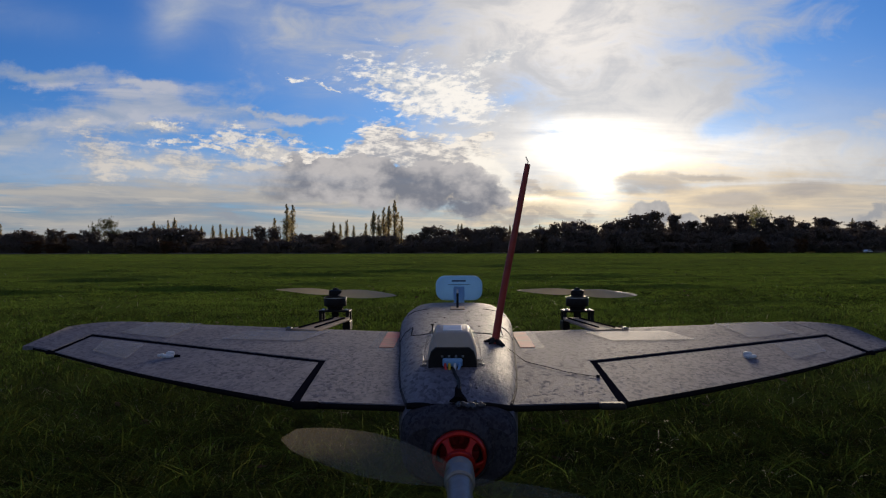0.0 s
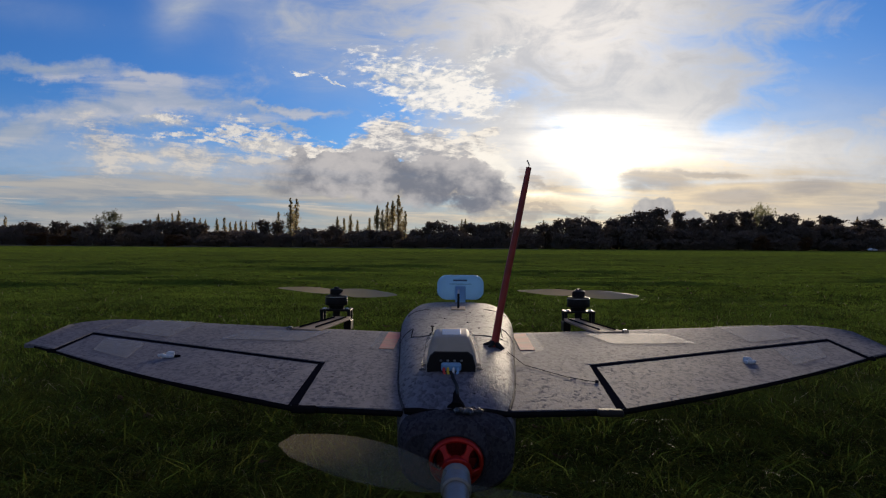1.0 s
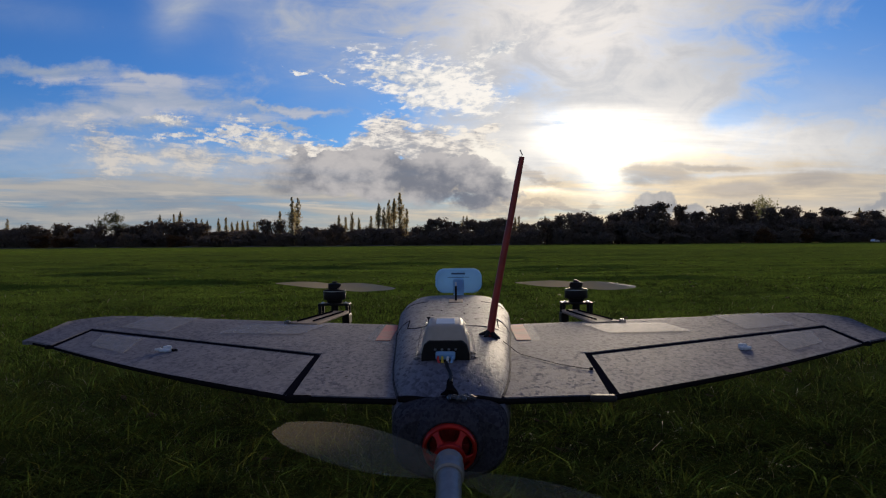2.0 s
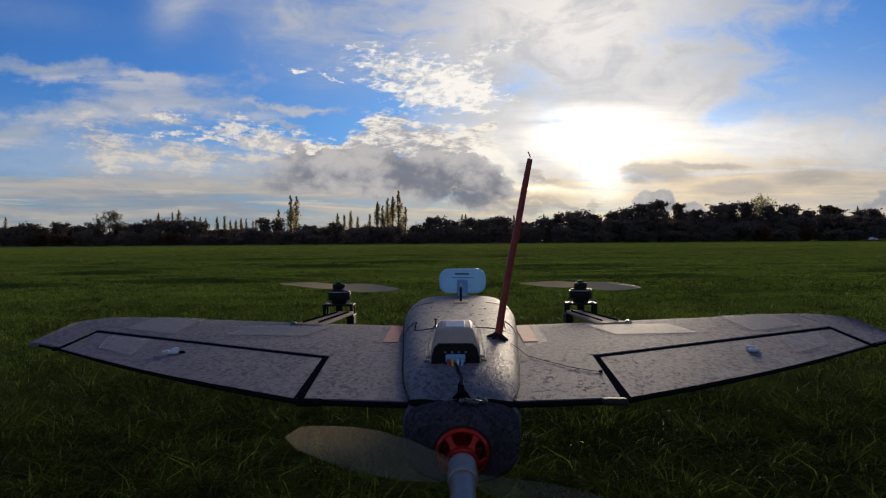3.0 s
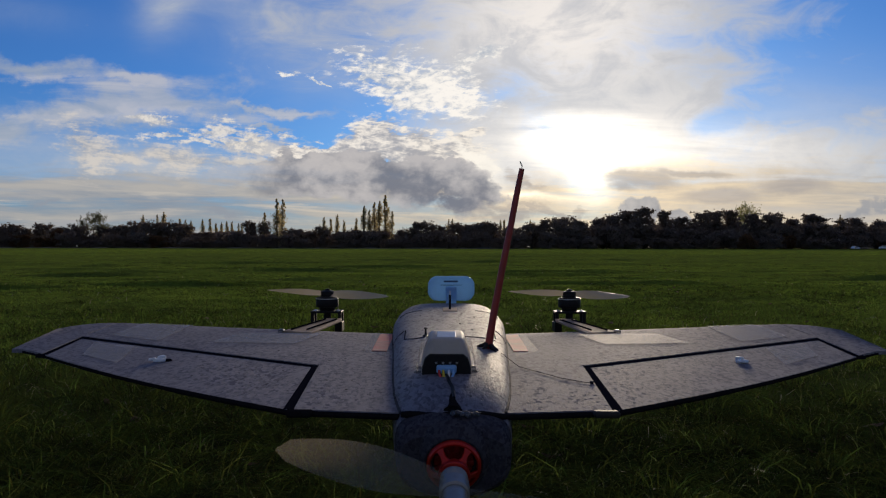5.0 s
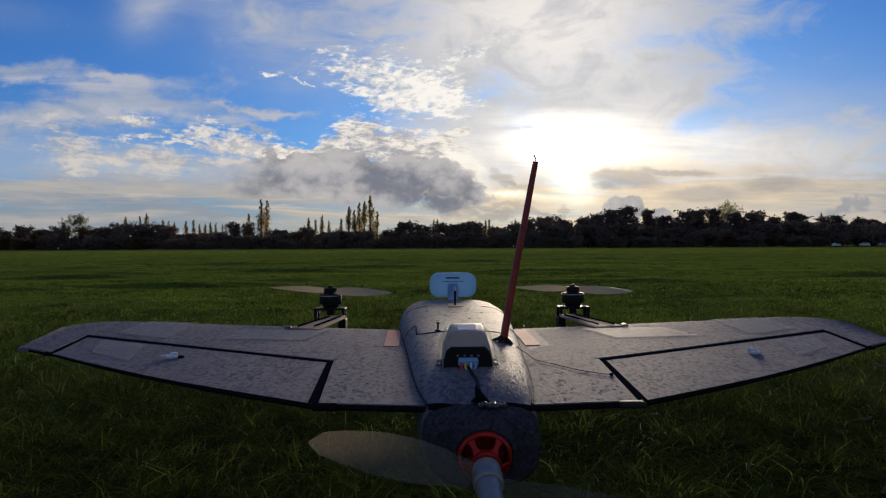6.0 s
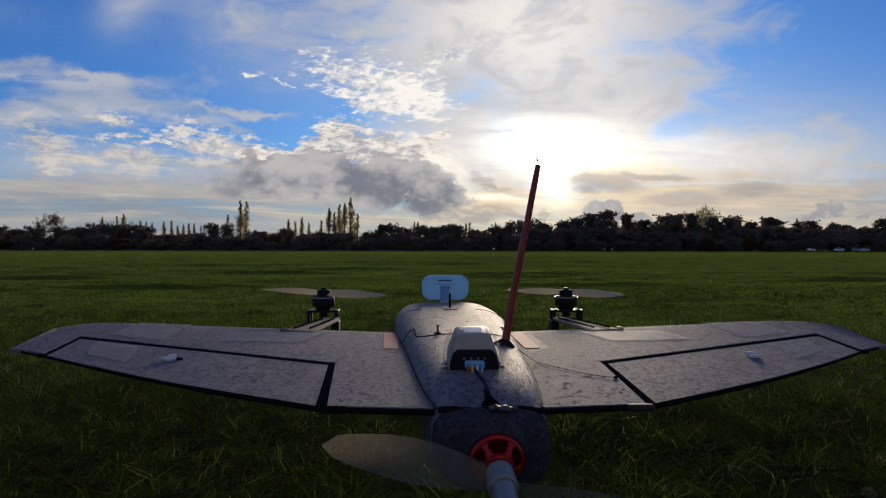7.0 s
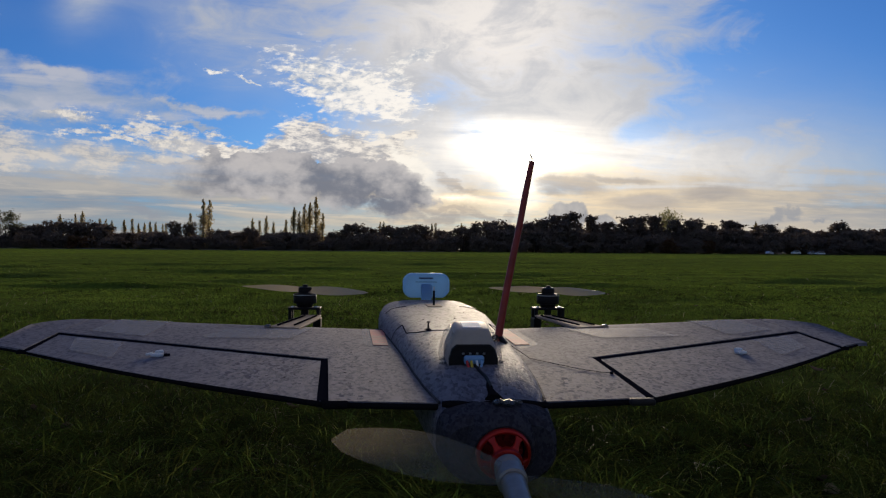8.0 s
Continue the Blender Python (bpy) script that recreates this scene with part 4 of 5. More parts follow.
def lead(x):
    """The leading edge's y at a distance from the middle, rounded off at the tip."""
    y = LE_ROOT + (LE_TIP - LE_ROOT) * (x / SPAN)
    k = max(0.0, (x - 0.347) / (SPAN - 0.347))
    return y - 0.072 * (1 - math.sqrt(max(0.0, 1 - k * k)))


def trail(x):
    y = 0.412 + (x - 0.0915) * (0.605 - 0.412) / (0.335 - 0.0915)
    if x < 0.0915:
        y = 0.403 + 0.009 * x / 0.0915
    elif x < 0.335:
        y -= 0.010 * math.sin(math.pi * (x - 0.0915) / (0.335 - 0.0915))
    return min(y + 0.003, 0.634)


def top(x, y):
    """Height of the wing's upper skin: slight dihedral, washout at the tip, and the roll-off to the leading edge."""
    k = min(1.0, x / SPAN)
    f = min(1.0, max(0.0, (y - trail(x)) / max(0.05, lead(x) - trail(x))))
    z = -0.0915 + k * (0.0038 + 0.0105 * f)
    roll = max(0.0, (f - 0.86) / 0.14)
    return z + 0.003 * math.sin(math.pi * min(1.0, f / 0.9)) * (1 - k) - 0.011 * (1 - math.sqrt(max(0.0, 1 - roll * roll)))


def thick(x, y):
    f = min(1.0, max(0.0, (y - trail(x)) / max(0.05, lead(x) - trail(x))))
    k = 1 - 0.45 * x / SPAN
    return max(0.0032, k * (0.0032 + 0.026 * math.sin(math.pi * min(1.0, f) ** 1.3)) * (1 - 0.5 * max(0.0, (f - 0.86) / 0.14)))


def skin(side, rows, cols, corner, lower=0.0):
    """A closed panel of wing over a patch: corner(u, v) gives (x, y) for u, v in 0..1."""
    bm = bmesh.new()
    up, down = [], []
    for i in range(rows + 1):
        a, b = [], []
        for j in range(cols + 1):
            x, y = corner(i / rows, j / cols)
            z = top(x, y) - lower
            a.append(bm.verts.new((side * x, y, z)))
            b.append(bm.verts.new((side * x, y, z - thick(x, y) + lower * 0.5)))
        up.append(a), down.append(b)
    for i in range(rows):
        for j in range(cols):
            bm.faces.new((up[i][j], up[i + 1][j], up[i + 1][j + 1], up[i][j + 1]))
            bm.faces.new((down[i][j], down[i][j + 1], down[i + 1][j + 1], down[i + 1][j]))
    for i in range(rows):
        for j, flip in ((0, 1), (cols, 0)):
            bm.faces.new((up[i][j], down[i][j], down[i + 1][j], up[i + 1][j]))
    for j in range(cols):
        for i in (0, rows):
            bm.faces.new((up[i][j], up[i][j + 1], down[i][j + 1], down[i][j]))
    return bm


def hinge(x):
    """The aileron's hinge line."""
    return 0.548 + (x - 0.1005) * (0.690 - 0.548) / (0.346 - 0.1005)


def lerp(a, b, t):
    return a + (b - a) * t


GAP = 0.0038


def wing(side):
    # spanwise stations are spaced finer at the rounded tip
    def front(u, v):
        x = lerp(0.02, 0.346, u)
        y0 = hinge(max(x, 0.1005)) + GAP if x > 0.096 else lerp(trail(x) + 0.13, hinge(0.1005) + GAP, 1.0)
        return x, lerp(y0, lead(x), v ** 0.75)

    def inner(u, v):
        x = lerp(0.02, lerp(0.0915, 0.1005, v) - GAP * 0.5, u)
        return x, lerp(trail(x), hinge(0.1005) + GAP, v)

    def tip(u, v):
        # outboard of the aileron
        xin = lerp(0.3365, 0.346, min(1.0, v / 0.55)) + GAP * 0.35
        x = lerp(xin, SPAN, 1 - (1 - u) ** 1.7)
        x = min(x, SPAN)
        y0, y1 = trail(x), lead(min(x, SPAN))
        return x, lerp(y0, y1, v)

    body = bit("wing", skin(side, 40, 14, front), M_FOAM, smooth=True)
    for name, fn, n, m in (("wing_root", inner, 8, 16), ("wing_tip", tip, 10, 16)):
        bit(name, skin(side, n, m, fn), M_FOAM, body, smooth=True)

    def flap(u, v):
        x0, x1 = lerp(0.0915, 0.1005, v) + GAP * 0.6, lerp(0.335, 0.3455, v) - GAP * 0.35
        x = lerp(x0, x1, u)
        return x, lerp(trail(x), hinge(x) - GAP * 0.55, v)

    aileron = bit("aileron", skin(side, 24, 10, flap, 0.0008), M_FOAM, label="movable grey foam aileron framed by black grooves", smooth=True)

    # the black grooves' floor, a little below the skin
    bm = bmesh.new()
    line = [(0.0915, trail(0.0915) + 0.004)] + [(x, hinge(x) + 0.001) for x in np.linspace(0.0985, 0.346, 16)] + [(0.3375, 0.609)]
    for (xa, ya), (xb, yb) in zip(line, line[1:]):
        way = Vector((xb - xa, yb - ya)).normalized() * 0.001
        off = Vector((-way.y, way.x)).normalized() * (GAP * 1.25)
        quad = []
        for sx, sy in ((xa - way.x - off.x, ya - way.y - off.y), (xb + way.x - off.x, yb + way.y - off.y), (xb + way.x + off.x, yb + way.y + off.y), (xa - way.x + off.x, ya - way.y + off.y)):
            quad.append((sx, sy))
        a = [bm.verts.new((side * x, y, top(x, y) - 0.0006)) for x, y in quad]
        b = [bm.verts.new((side * x, y, top(x, y) - 0.0032)) for x, y in quad]
        bm.faces.new(a), bm.faces.new(b[::-1])
        for i in range(4):
            bm.faces.new((a[i], a[(i + 1) % 4], b[(i + 1) % 4], b[i]))
    bit("hinge_groove", bm, M_HINGE, aileron, "black recessed hinge groove")

    # dark bare edge along the trailing edge
    bm = bmesh.new()
    xs = [0.03] + list(np.linspace(0.06, 0.366, 20))
    tube(bm, [(side * x, trail(x) - 0.0008, top(x, trail(x)) - 0.0022) for x in xs], [0.0017] * 9 + [0.0013] * 6 + [0.0010] * 6, 8)
    bit("trailing_edge", bm, M_EDGE, body, "black worn trailing edge", smooth=True)

    # black clip on the trailing edge beside the aileron
    bm = bmesh.new()
    soft_box(bm, side * 0.0855 - 0.0072, side * 0.0855 + 0.0072, 0.407, 0.414, -0.0940, -0.0902, 0.0015, None, 3)
    # the right clip is coloured paler for its sheen, the left stays black
    bit("edge_clip", bm, M_EDGE if side < 0 else M_CLIP_SHEEN, body, "small black plastic clip", smooth=True)

    # control horn of white plastic in a dark pocket
    hx, hy = 0.224, 0.567
    bm = bmesh.new()
    m = pose(side * hx, hy, top(hx, hy), 0, 0, side * 25) @ Matrix.Diagonal((0.66, 0.8, 0.85, 1))
    soft_box(bm, -0.0065, 0.0065, -0.004, 0.0035, -0.001, 0.0022, 0.0012, m)
    soft_box(bm, -0.003, 0.003, -0.001, 0.007, -0.001, 0.0045, 0.0012, m)
    tube(bm, [m @ Vector((-0.011, -0.004, 0.001)), m @ Vector((-0.004, -0.002, 0.002))], 0.0011, 6)
    horn = bit("control_horn", bm, M_WHITE, aileron, "chipped white plastic control horn", smooth=True)
    bm = bmesh.new()
    soft_box(bm, 0.003, 0.009, 0.004, 0.009, -0.001, 0.0012, 0.0005, m)
    bit("pocket", bm, M_HINGE, horn, "dark pocket in the foam")

    def strip(name, ring, mat, label, lift=0.0003):
        """A film stuck on the skin."""
        bm = bmesh.new()
        n = 10
        (ax, ay), (bx, by), (cx, cy), (dx, dy) = ring
        grid = []
        for i in range(n + 1):
            row = []
            for j in range(n + 1):
                u, v = i / n, j / n
                x = lerp(lerp(ax, bx, u), lerp(dx, cx, u), v)
                y = lerp(lerp(ay, by, u), lerp(dy, cy, u), v)
                row.append(bm.verts.new((side * x, y, top(x, y) + lift)))
            grid.append(row)
        for i in range(n):
            for j in range(n):
                bm.faces.new((grid[i][j], grid[i + 1][j], grid[i + 1][j + 1], grid[i][j + 1]))
        made = bmesh.ops.extrude_face_region(bm, geom=bm.faces[:])
        bmesh.ops.translate(bm, vec=(0, 0, -0.0004), verts=[g for g in made["geom"] if isinstance(g, bmesh.types.BMVert)])
        bit(name, bm, mat, body, label)

    strip("red_marker_tape", ((0.0535, 0.622), (0.0660, 0.622), (0.070, 0.752), (0.056, 0.752)), M_RED_TAPE, "faded red marker tape", lift=0.0007)
    strip("cover_tape", ((0.0530, 0.595), (0.0745, 0.625), (0.0780, 0.778), (0.0570, 0.778)), M_TAPE, "clear glossy tape over the marker", lift=0.0002)
    strip("spar_tape", ((0.138, 0.655), (0.212, 0.655), (0.203, 0.722), (0.126, 0.735)), M_TAPE, "clear glossy tape over the spar", lift=0.0011)
    strip("tip_tape", ((0.262, 0.662), (0.318, 0.694), (0.318, 0.775), (0.268, 0.775)), M_TAPE, "clear glossy tape near the tip", lift=0.0011)
    strip("flap_tape", ((0.255, 0.562), (0.300, 0.602), (0.318, 0.660), (0.270, 0.633)), M_TAPE, "clear glossy tape on the aileron", lift=0.0001)


for s in (-1, 1):
    wing(s)


# fuselage: stations of y, half width, top, bottom, squareness
SHOULDER = 0.026       # how far the back curves down to the widest line


def hull(y):
    keys = ((0.378, 0.0270, -0.0960, -0.126), (0.383, 0.0298, -0.0922, -0.129), (0.400, 0.0318, -0.0890, -0.131), (0.420, 0.0338, -0.0835, -0.132), (0.45, 0.0365, -0.0792, -0.133),
            (0.50, 0.0405, -0.0765, -0.135), (0.60, 0.0470, -0.0742, -0.137), (0.70, 0.0540, -0.0722, -0.138), (0.80, 0.0605, -0.0708, -0.138), (0.88, 0.0605, -0.0706, -0.135),
            (0.94, 0.0570, -0.0712, -0.130), (0.972, 0.050, -0.0745, -0.125), (0.986, 0.040, -0.080, -0.118))
    for a, b in zip(keys, keys[1:]):
        if y <= b[0]:
            t = (y - a[0]) / (b[0] - a[0])
            return [lerp(p, q, t) for p, q in zip(a[1:], b[1:])]
    return keys[-1][1:]


def hull_top(x, y):
    """Height of the back of the fuselage."""
    w, zt, zb = hull(y)
    k = min(1.0, abs(x) / w)
    rise = min(SHOULDER, (zt - zb) * 0.5)
    return zt - rise + rise * (1 - k ** 3.8) ** (1 / 3.8)


def fuselage(stations):
    bm = bmesh.new()
    n, p = 64, 3.8
    rings = []
    for y in stations:
        w, zt, zb = hull(y)
        ring = []
        for i in range(n):
            a = 2 * math.pi * i / n
            c, s = math.cos(a), math.sin(a)
            rise = min(SHOULDER, (zt - zb) * 0.5)
            q = p if s > 0 else 2.3                  # square shoulders, round belly
            x = w * math.copysign(abs(c) ** (2 / q), c)
            z = zt - rise + (rise if s > 0 else zt - rise - zb) * math.copysign(abs(s) ** (2 / q), s)
            ring.append(bm.verts.new((x, y, z)))
        rings.append(ring)
    for a, b in zip(rings, rings[1:]):
        for i in range(n):
            bm.faces.new((a[i], a[(i + 1) % n], b[(i + 1) % n], b[i]))
    bm.faces.new(rings[0])
    bm.faces.new(rings[-1][::-1])
    return bm


body = bit("fuselage", fuselage([0.400] + list(np.linspace(0.41, 0.94, 40)) + [0.955, 0.966, 0.974, 0.981, 0.986]), M_FOAM_HULL, label="rounded grey bead-foam fuselage", smooth=True)
bit("tail_block", fuselage([0.378, 0.380, 0.383, 0.390, 0.400]), M_FOAM_DARK, body, "foam tail block, coloured darker than the hull", smooth=True)


def cord(points, r, steps=5, n=6):
    """A round bar that lies on the fuselage through (x, y) points."""
    out = []
    for (xa, ya), (xb, yb) in zip(points, points[1:]):
        for i in range(steps):
            x, y = lerp(xa, xb, i / steps), lerp(ya, yb, i / steps)
            out.append((x, y, hull_top(x, y) + r * 0.2))
    x, y = points[-1]
    out.append((x, y, hull_top(x, y) + r * 0.2))
    bm = bmesh.new()
    tube(bm, out, r, n)
    return bm


# dark line in place of the soft shading where fuselage and wing root meet
for s in (-1, 1):
    bm = bmesh.new()
    line = []
    for y in np.linspace(0.408, 0.775, 26):
        w = hull(y)[0]
        x = w * 0.90
        while hull_top(x, y) > top(x, y) + 0.0004 and x < w * 0.999:
            x += w * 0.004
        line.append((s * x, y, top(x, y) + 0.0002))
    tube(bm, line, 0.0009, 6)
    bit("root_gap", bm, M_FOAM_DARK, body, "dark line standing for shade beside the wing root", smooth=True)

# hatch seams
for pts in (((-0.0500, 0.655), (-0.040, 0.672), (-0.0385, 0.620), (-0.030, 0.608), (-0.016, 0.613), (0.016, 0.613), (0.038, 0.611)),
            ((-0.053, 0.80), (-0.047, 0.825), (-0.030, 0.832)), ((0.053, 0.80), (0.047, 0.825), (0.030, 0.832)), ((0.0495, 0.655), (0.040, 0.680), (0.0385, 0.625))):
    bit("hatch_seam", cord(pts, 0.00045), M_HINGE, body, "thin dark hatch seam")
bm = bmesh.new()
for x, y in ((-0.0225, 0.62), (-0.012, 0.73), (0.010, 0.70), (0.026, 0.76), (-0.03, 0.775), (0.004, 0.64), (0.014, 0.79), (-0.02, 0.69), (0.02, 0.66)):
    turned(bm, [(-0.001, 0.0008), (0.0004, 0.0007)], Matrix.Translation((x, y, hull_top(x, y))), 6)
bit("pin_holes", bm, M_HINGE, body, "small dark pits in the foam")
bm = bmesh.new()
x, y = -0.0205, 0.617
turned(bm, [(0, 0.0025), (0.001, 0.0022), (0.002, 0.0008), (0.006, 0.0007), (0.0065, 0.0018), (0.0075, 0.0012)], Matrix.Translation((x, y, hull_top(x, y))), 10)
bit("hatch_latch", bm, M_BLACK, body, "small black hatch pin")

# the black ridge where the wing's rear edge crosses the back, with glue
bm = bmesh.new()
tube(bm, [(x, 0.4005, -0.0908 + 0.0006 * math.sin(x * 170)) for x in np.linspace(-0.0285, 0.0300, 14)], [0.0016, 0.0021, 0.0024, 0.0022, 0.0025, 0.0024, 0.0026, 0.0024, 0.0025, 0.0022, 0.0024, 0.0022, 0.0019, 0.0014], 8)
bit("rear_ridge", bm, M_EDGE, body, "black rib across the tail", smooth=True)
bm = bmesh.new()
tube(bm, [(0.0005 * math.sin(t * 9), lerp(0.402, 0.432, t), hull_top(0, lerp(0.402, 0.432, t)) - 0.0022 * (1 - t)) for t in np.linspace(0, 1, 8)], [0.0060, 0.0044, 0.0030, 0.0022, 0.0017, 0.0013, 0.0010, 0.0008], 10)
bit("tail_fairing", bm, M_EDGE, body, "dark pointed fairing", smooth=True)
bm = bmesh.new()
for i in range(9):
    a = Vector((0.006 + rng.normal(0, 0.004), 0.396 + rng.normal(0, 0.002), 0))
    a.z = hull_top(a.x, max(a.y, 0.38)) + 0.0008
    b = a + Vector((rng.normal(0.002, 0.004), rng.normal(0, 0.003), 0.0006))
    tube(bm, [a, (a + b) / 2 + Vector((0, 0, 0.0008)), b], [0.0012, 0.0016, 0.0006], 6)
bit("glue_blob", bm, M_GLUE, body, "milky stringy hot-glue blob", smooth=True)

# tail boss around the motor
bm = bmesh.new()
turned(bm, [(-0.006, 0.0215), (0.000, 0.0200), (0.004, 0.0180), (0.0055, 0.0168), (0.0052, 0.0156), (-0.004, 0.0154)], pose(0.0, 0.378, -0.1085, 104, 0, 0) @ Matrix.Diagonal((0.92, 0.92, 1, 1)), 40, caps=False)
bit("motor_socket", bm, M_FOAM_DARK, body, "foam socket around the tail motor, coloured darker than the hull", smooth=True)

# pusher motor, red, its bell cut out between broad arms that run out to a hub plate
AX = pose(0.0, 0.376, -0.1085, 104, 0, 0) @ Matrix.Diagonal((0.92, 0.92, 1, 1))
bm = bmesh.new()
turned(bm, [(0.0, 0.0150), (0.004, 0.0152), (0.0058, 0.0149), (0.0064, 0.0142), (0.0062, 0.0131), (0.0035, 0.0126), (0.0, 0.0126)], AX, 48, caps=False)
motor = bit("tail_motor", bm, M_RED_METAL, label="red anodised motor bell with broad open arms", smooth=True)
for i in range(5):
    bm = bmesh.new()
    m = AX @ pose(0, 0, 0, 0, 0, 72 * i + 198)
    pts = []
    for r_arm, z, w, d in ((0.0140, 0.0046, 0.0034, 0.0013), (0.0125, 0.0056, 0.0021, 0.0013), (0.0108, 0.0074, 0.0015, 0.0013), (0.0090, 0.0098, 0.0017, 0.0013), (0.0072, 0.0120, 0.0034, 0.0012)):
        pts.append([bm.verts.new(m @ Vector((r_arm, sx * w, z + sz * d))) for sx, sz in ((-1, -1), (1, -1), (1, 1), (-1, 1))])
    for a, b in zip(pts, pts[1:]):
        for k in range(4):
            bm.faces.new((a[k], a[(k + 1) % 4], b[(k + 1) % 4], b[k]))
    bm.faces.new(pts[0][::-1]), bm.faces.new(pts[-1])
    bit("arm", bm, M_RED_METAL, motor, smooth=True, bevel=0.0005)
bm = bmesh.new()
turned(bm, [(0.0095, 0.0078), (0.0125, 0.0088), (0.0145, 0.0086), (0.0150, 0.0075)], AX, 28)
bit("hub_plate", bm, M_RED_METAL, motor, smooth=True)
bm = bmesh.new()
turned(bm, [(-0.006, 0.0122), (-0.001, 0.0116), (0.0005, 0.0108), (0.0005, 0.005)], AX, 28)
bit("stator", bm, M_RED_DARK, motor, "deep red inner face", smooth=True)
for i in range(9):
    bm = bmesh.new()
    m = AX @ pose(0, 0, 0, 0, 0, 40 * i)
    soft_box(bm, 0.0062, 0.0112, -0.0016, 0.0016, 0.0002, 0.0022, 0.0006, m)
    bit("winding", bm, M_RED_DARK, motor)
bm = bmesh.new()
turned(bm, [(0.0150, 0.0058), (0.016, 0.0074), (0.0185, 0.0076), (0.020, 0.0066), (0.030, 0.0066), (0.060, 0.0062), (0.085, 0.0058), (0.09, 0.004)], AX, 28)
shaft = bit("prop_shaft", bm, M_ALU, motor, "brushed aluminium prop shaft", smooth=True)


def airscrew(m, radius, chord, mat, owner, spin, pitch, label):
    """A still two-bladed propeller with twisted, tapered blades on a hub; its axis is m's z."""
    for s in (0, 180):
        bm = bmesh.new()
        turnm = m @ pose(0, 0, 0, 0, 0, spin + s)
        rows = []
        n = 14
        for i in range(n + 1):
            t = i / n
            r = radius * (0.07 + 0.93 * t)
            c = chord * (0.42 + 1.15 * math.sin(math.pi * min(0.98, 0.12 + 0.80 * t)) ** 1.1) * 0.72 * (1 if t < 0.9 else math.sqrt(max(0.02, 1 - ((t - 0.9) / 0.1) ** 2)))
            a = radians(pitch) * (1.15 - 0.75 * t)
            row = []
            for k, (u, h) in enumerate(((-0.5, 0.0), (-0.2, 0.06), (0.2, 0.07), (0.5, 0.0), (0.2, -0.02), (-0.2, -0.02))):
                p = Vector((r, u * c * math.cos(a) - 0.10 * c, u * c * math.sin(a) + h * c * 0.6))
                row.append(bm.verts.new(turnm @ p))
            rows.append(row)
        for a, b in zip(rows, rows[1:]):
            for k in range(6):
                bm.faces.new((a[k], a[(k + 1) % 6], b[(k + 1) % 6], b[k]))
        bm.faces.new(rows[0][::-1]), bm.faces.new(rows[-1])
        bit("blade", bm, mat, owner, label, smooth=True)


bm = bmesh.new()
turned(bm, [(0.022, 0.0070), (0.0225, 0.0080), (0.030, 0.0080), (0.031, 0.0070)], AX, 24)
rear_hub = bit("propeller_hub", bm, M_ALU, plane, "aluminium hub of the pusher propeller", smooth=True)
airscrew(AX @ pose(0, 0, 0.026), 0.094, 0.020, M_BLADE_REAR, rear_hub, 166, 20, "smoky grey propeller blade at rest")

# GPS puck on the back
GY, GZ = 0.478, hull_top(0, 0.478)
gm = pose(-0.0035, GY, GZ - 0.0015, 9.5, 0, 0) @ Matrix.Diagonal((1.08, 0.95, 1.12, 1))
bm = bmesh.new()
levels = []
for z, hw, y0, y1, rc in ((-0.001, 0.0148, -0.0170, 0.0190, 0.005), (0.0075, 0.0145, -0.0163, 0.0186, 0.005), (0.0110, 0.0136, -0.0150, 0.0176, 0.005), (0.0145, 0.0122, -0.0130, 0.0160, 0.0045),
                          (0.0178, 0.0110, -0.0112, 0.0148, 0.004), (0.0198, 0.0103, -0.0102, 0.0140, 0.0036), (0.0208, 0.0094, -0.0092, 0.0130, 0.003), (0.0211, 0.0082, -0.0080, 0.0118, 0.002)):
    ring = []
    for cxs, cys, a0 in ((1, 1, 0), (-1, 1, 90), (-1, -1, 180), (1, -1, 270)):
        for i in range(6):
            a = radians(a0 + 18 * i)
            ring.append(bm.verts.new((cxs * (hw - rc) + rc * math.cos(a), (y1 - rc if cys > 0 else y0 + rc) + rc * math.sin(a), z)))
    levels.append(ring)
for a, b in zip(levels, levels[1:]):
    for i in range(24):
        bm.faces.new((a[i], a[(i + 1) % 24], b[(i + 1) % 24], b[i]))
bm.faces.new(levels[0][::-1]), bm.faces.new(levels[-1])
bmesh.ops.transform(bm, matrix=gm, verts=bm.verts)
gps = bit("gps_module", bm, M_CREAM, label="worn off-white satellite receiver glued on the back", smooth=True)
bm = bmesh.new()
soft_box(bm, -0.0056, 0.0056, -0.0052, 0.0082, 0.0206, 0.0214, 0.0003, gm)
bit("antenna_patch", bm, M_WHITE, gps, "pale raised square on the lid")
for s in (-1, 1):
    # a flap of clear film that runs from the lid down to the foam
    bm = bmesh.new()
    rows = []
    for x, z, y0, y1 in ((0.0112, 0.0188, -0.0095, 0.0130), (0.0150, 0.0135, -0.0135, 0.0150), (0.0164, 0.0070, -0.0130, 0.0165), (0.0176, 0.0004, -0.0130, 0.0170)):
        rows.append([bm.verts.new(gm @ Vector((s * (x + dx), y, z + dz))) for y, dx, dz in ((y0, 0, 0), (y1, 0, 0), (y1, 0.0005, 0.0003), (y0, 0.0005, 0.0003))])
    for a, b in zip(rows, rows[1:]):
        for k in range(4):
            bm.faces.new((a[k], a[(k + 1) % 4], b[(k + 1) % 4], b[k]))
    bm.faces.new(rows[0][::-1]), bm.faces.new(rows[-1])
    bit("clear_film", bm, M_FILM, gps, "clear film taped over the receiver", smooth=True)
bm = bmesh.new()
arch = [(-0.0140, -0.0025), (-0.0142, 0.0060), (-0.0126, 0.0112), (-0.0098, 0.0136), (0.0098, 0.0136), (0.0126, 0.0112), (0.0142, 0.0060), (0.0140, -0.0025)]
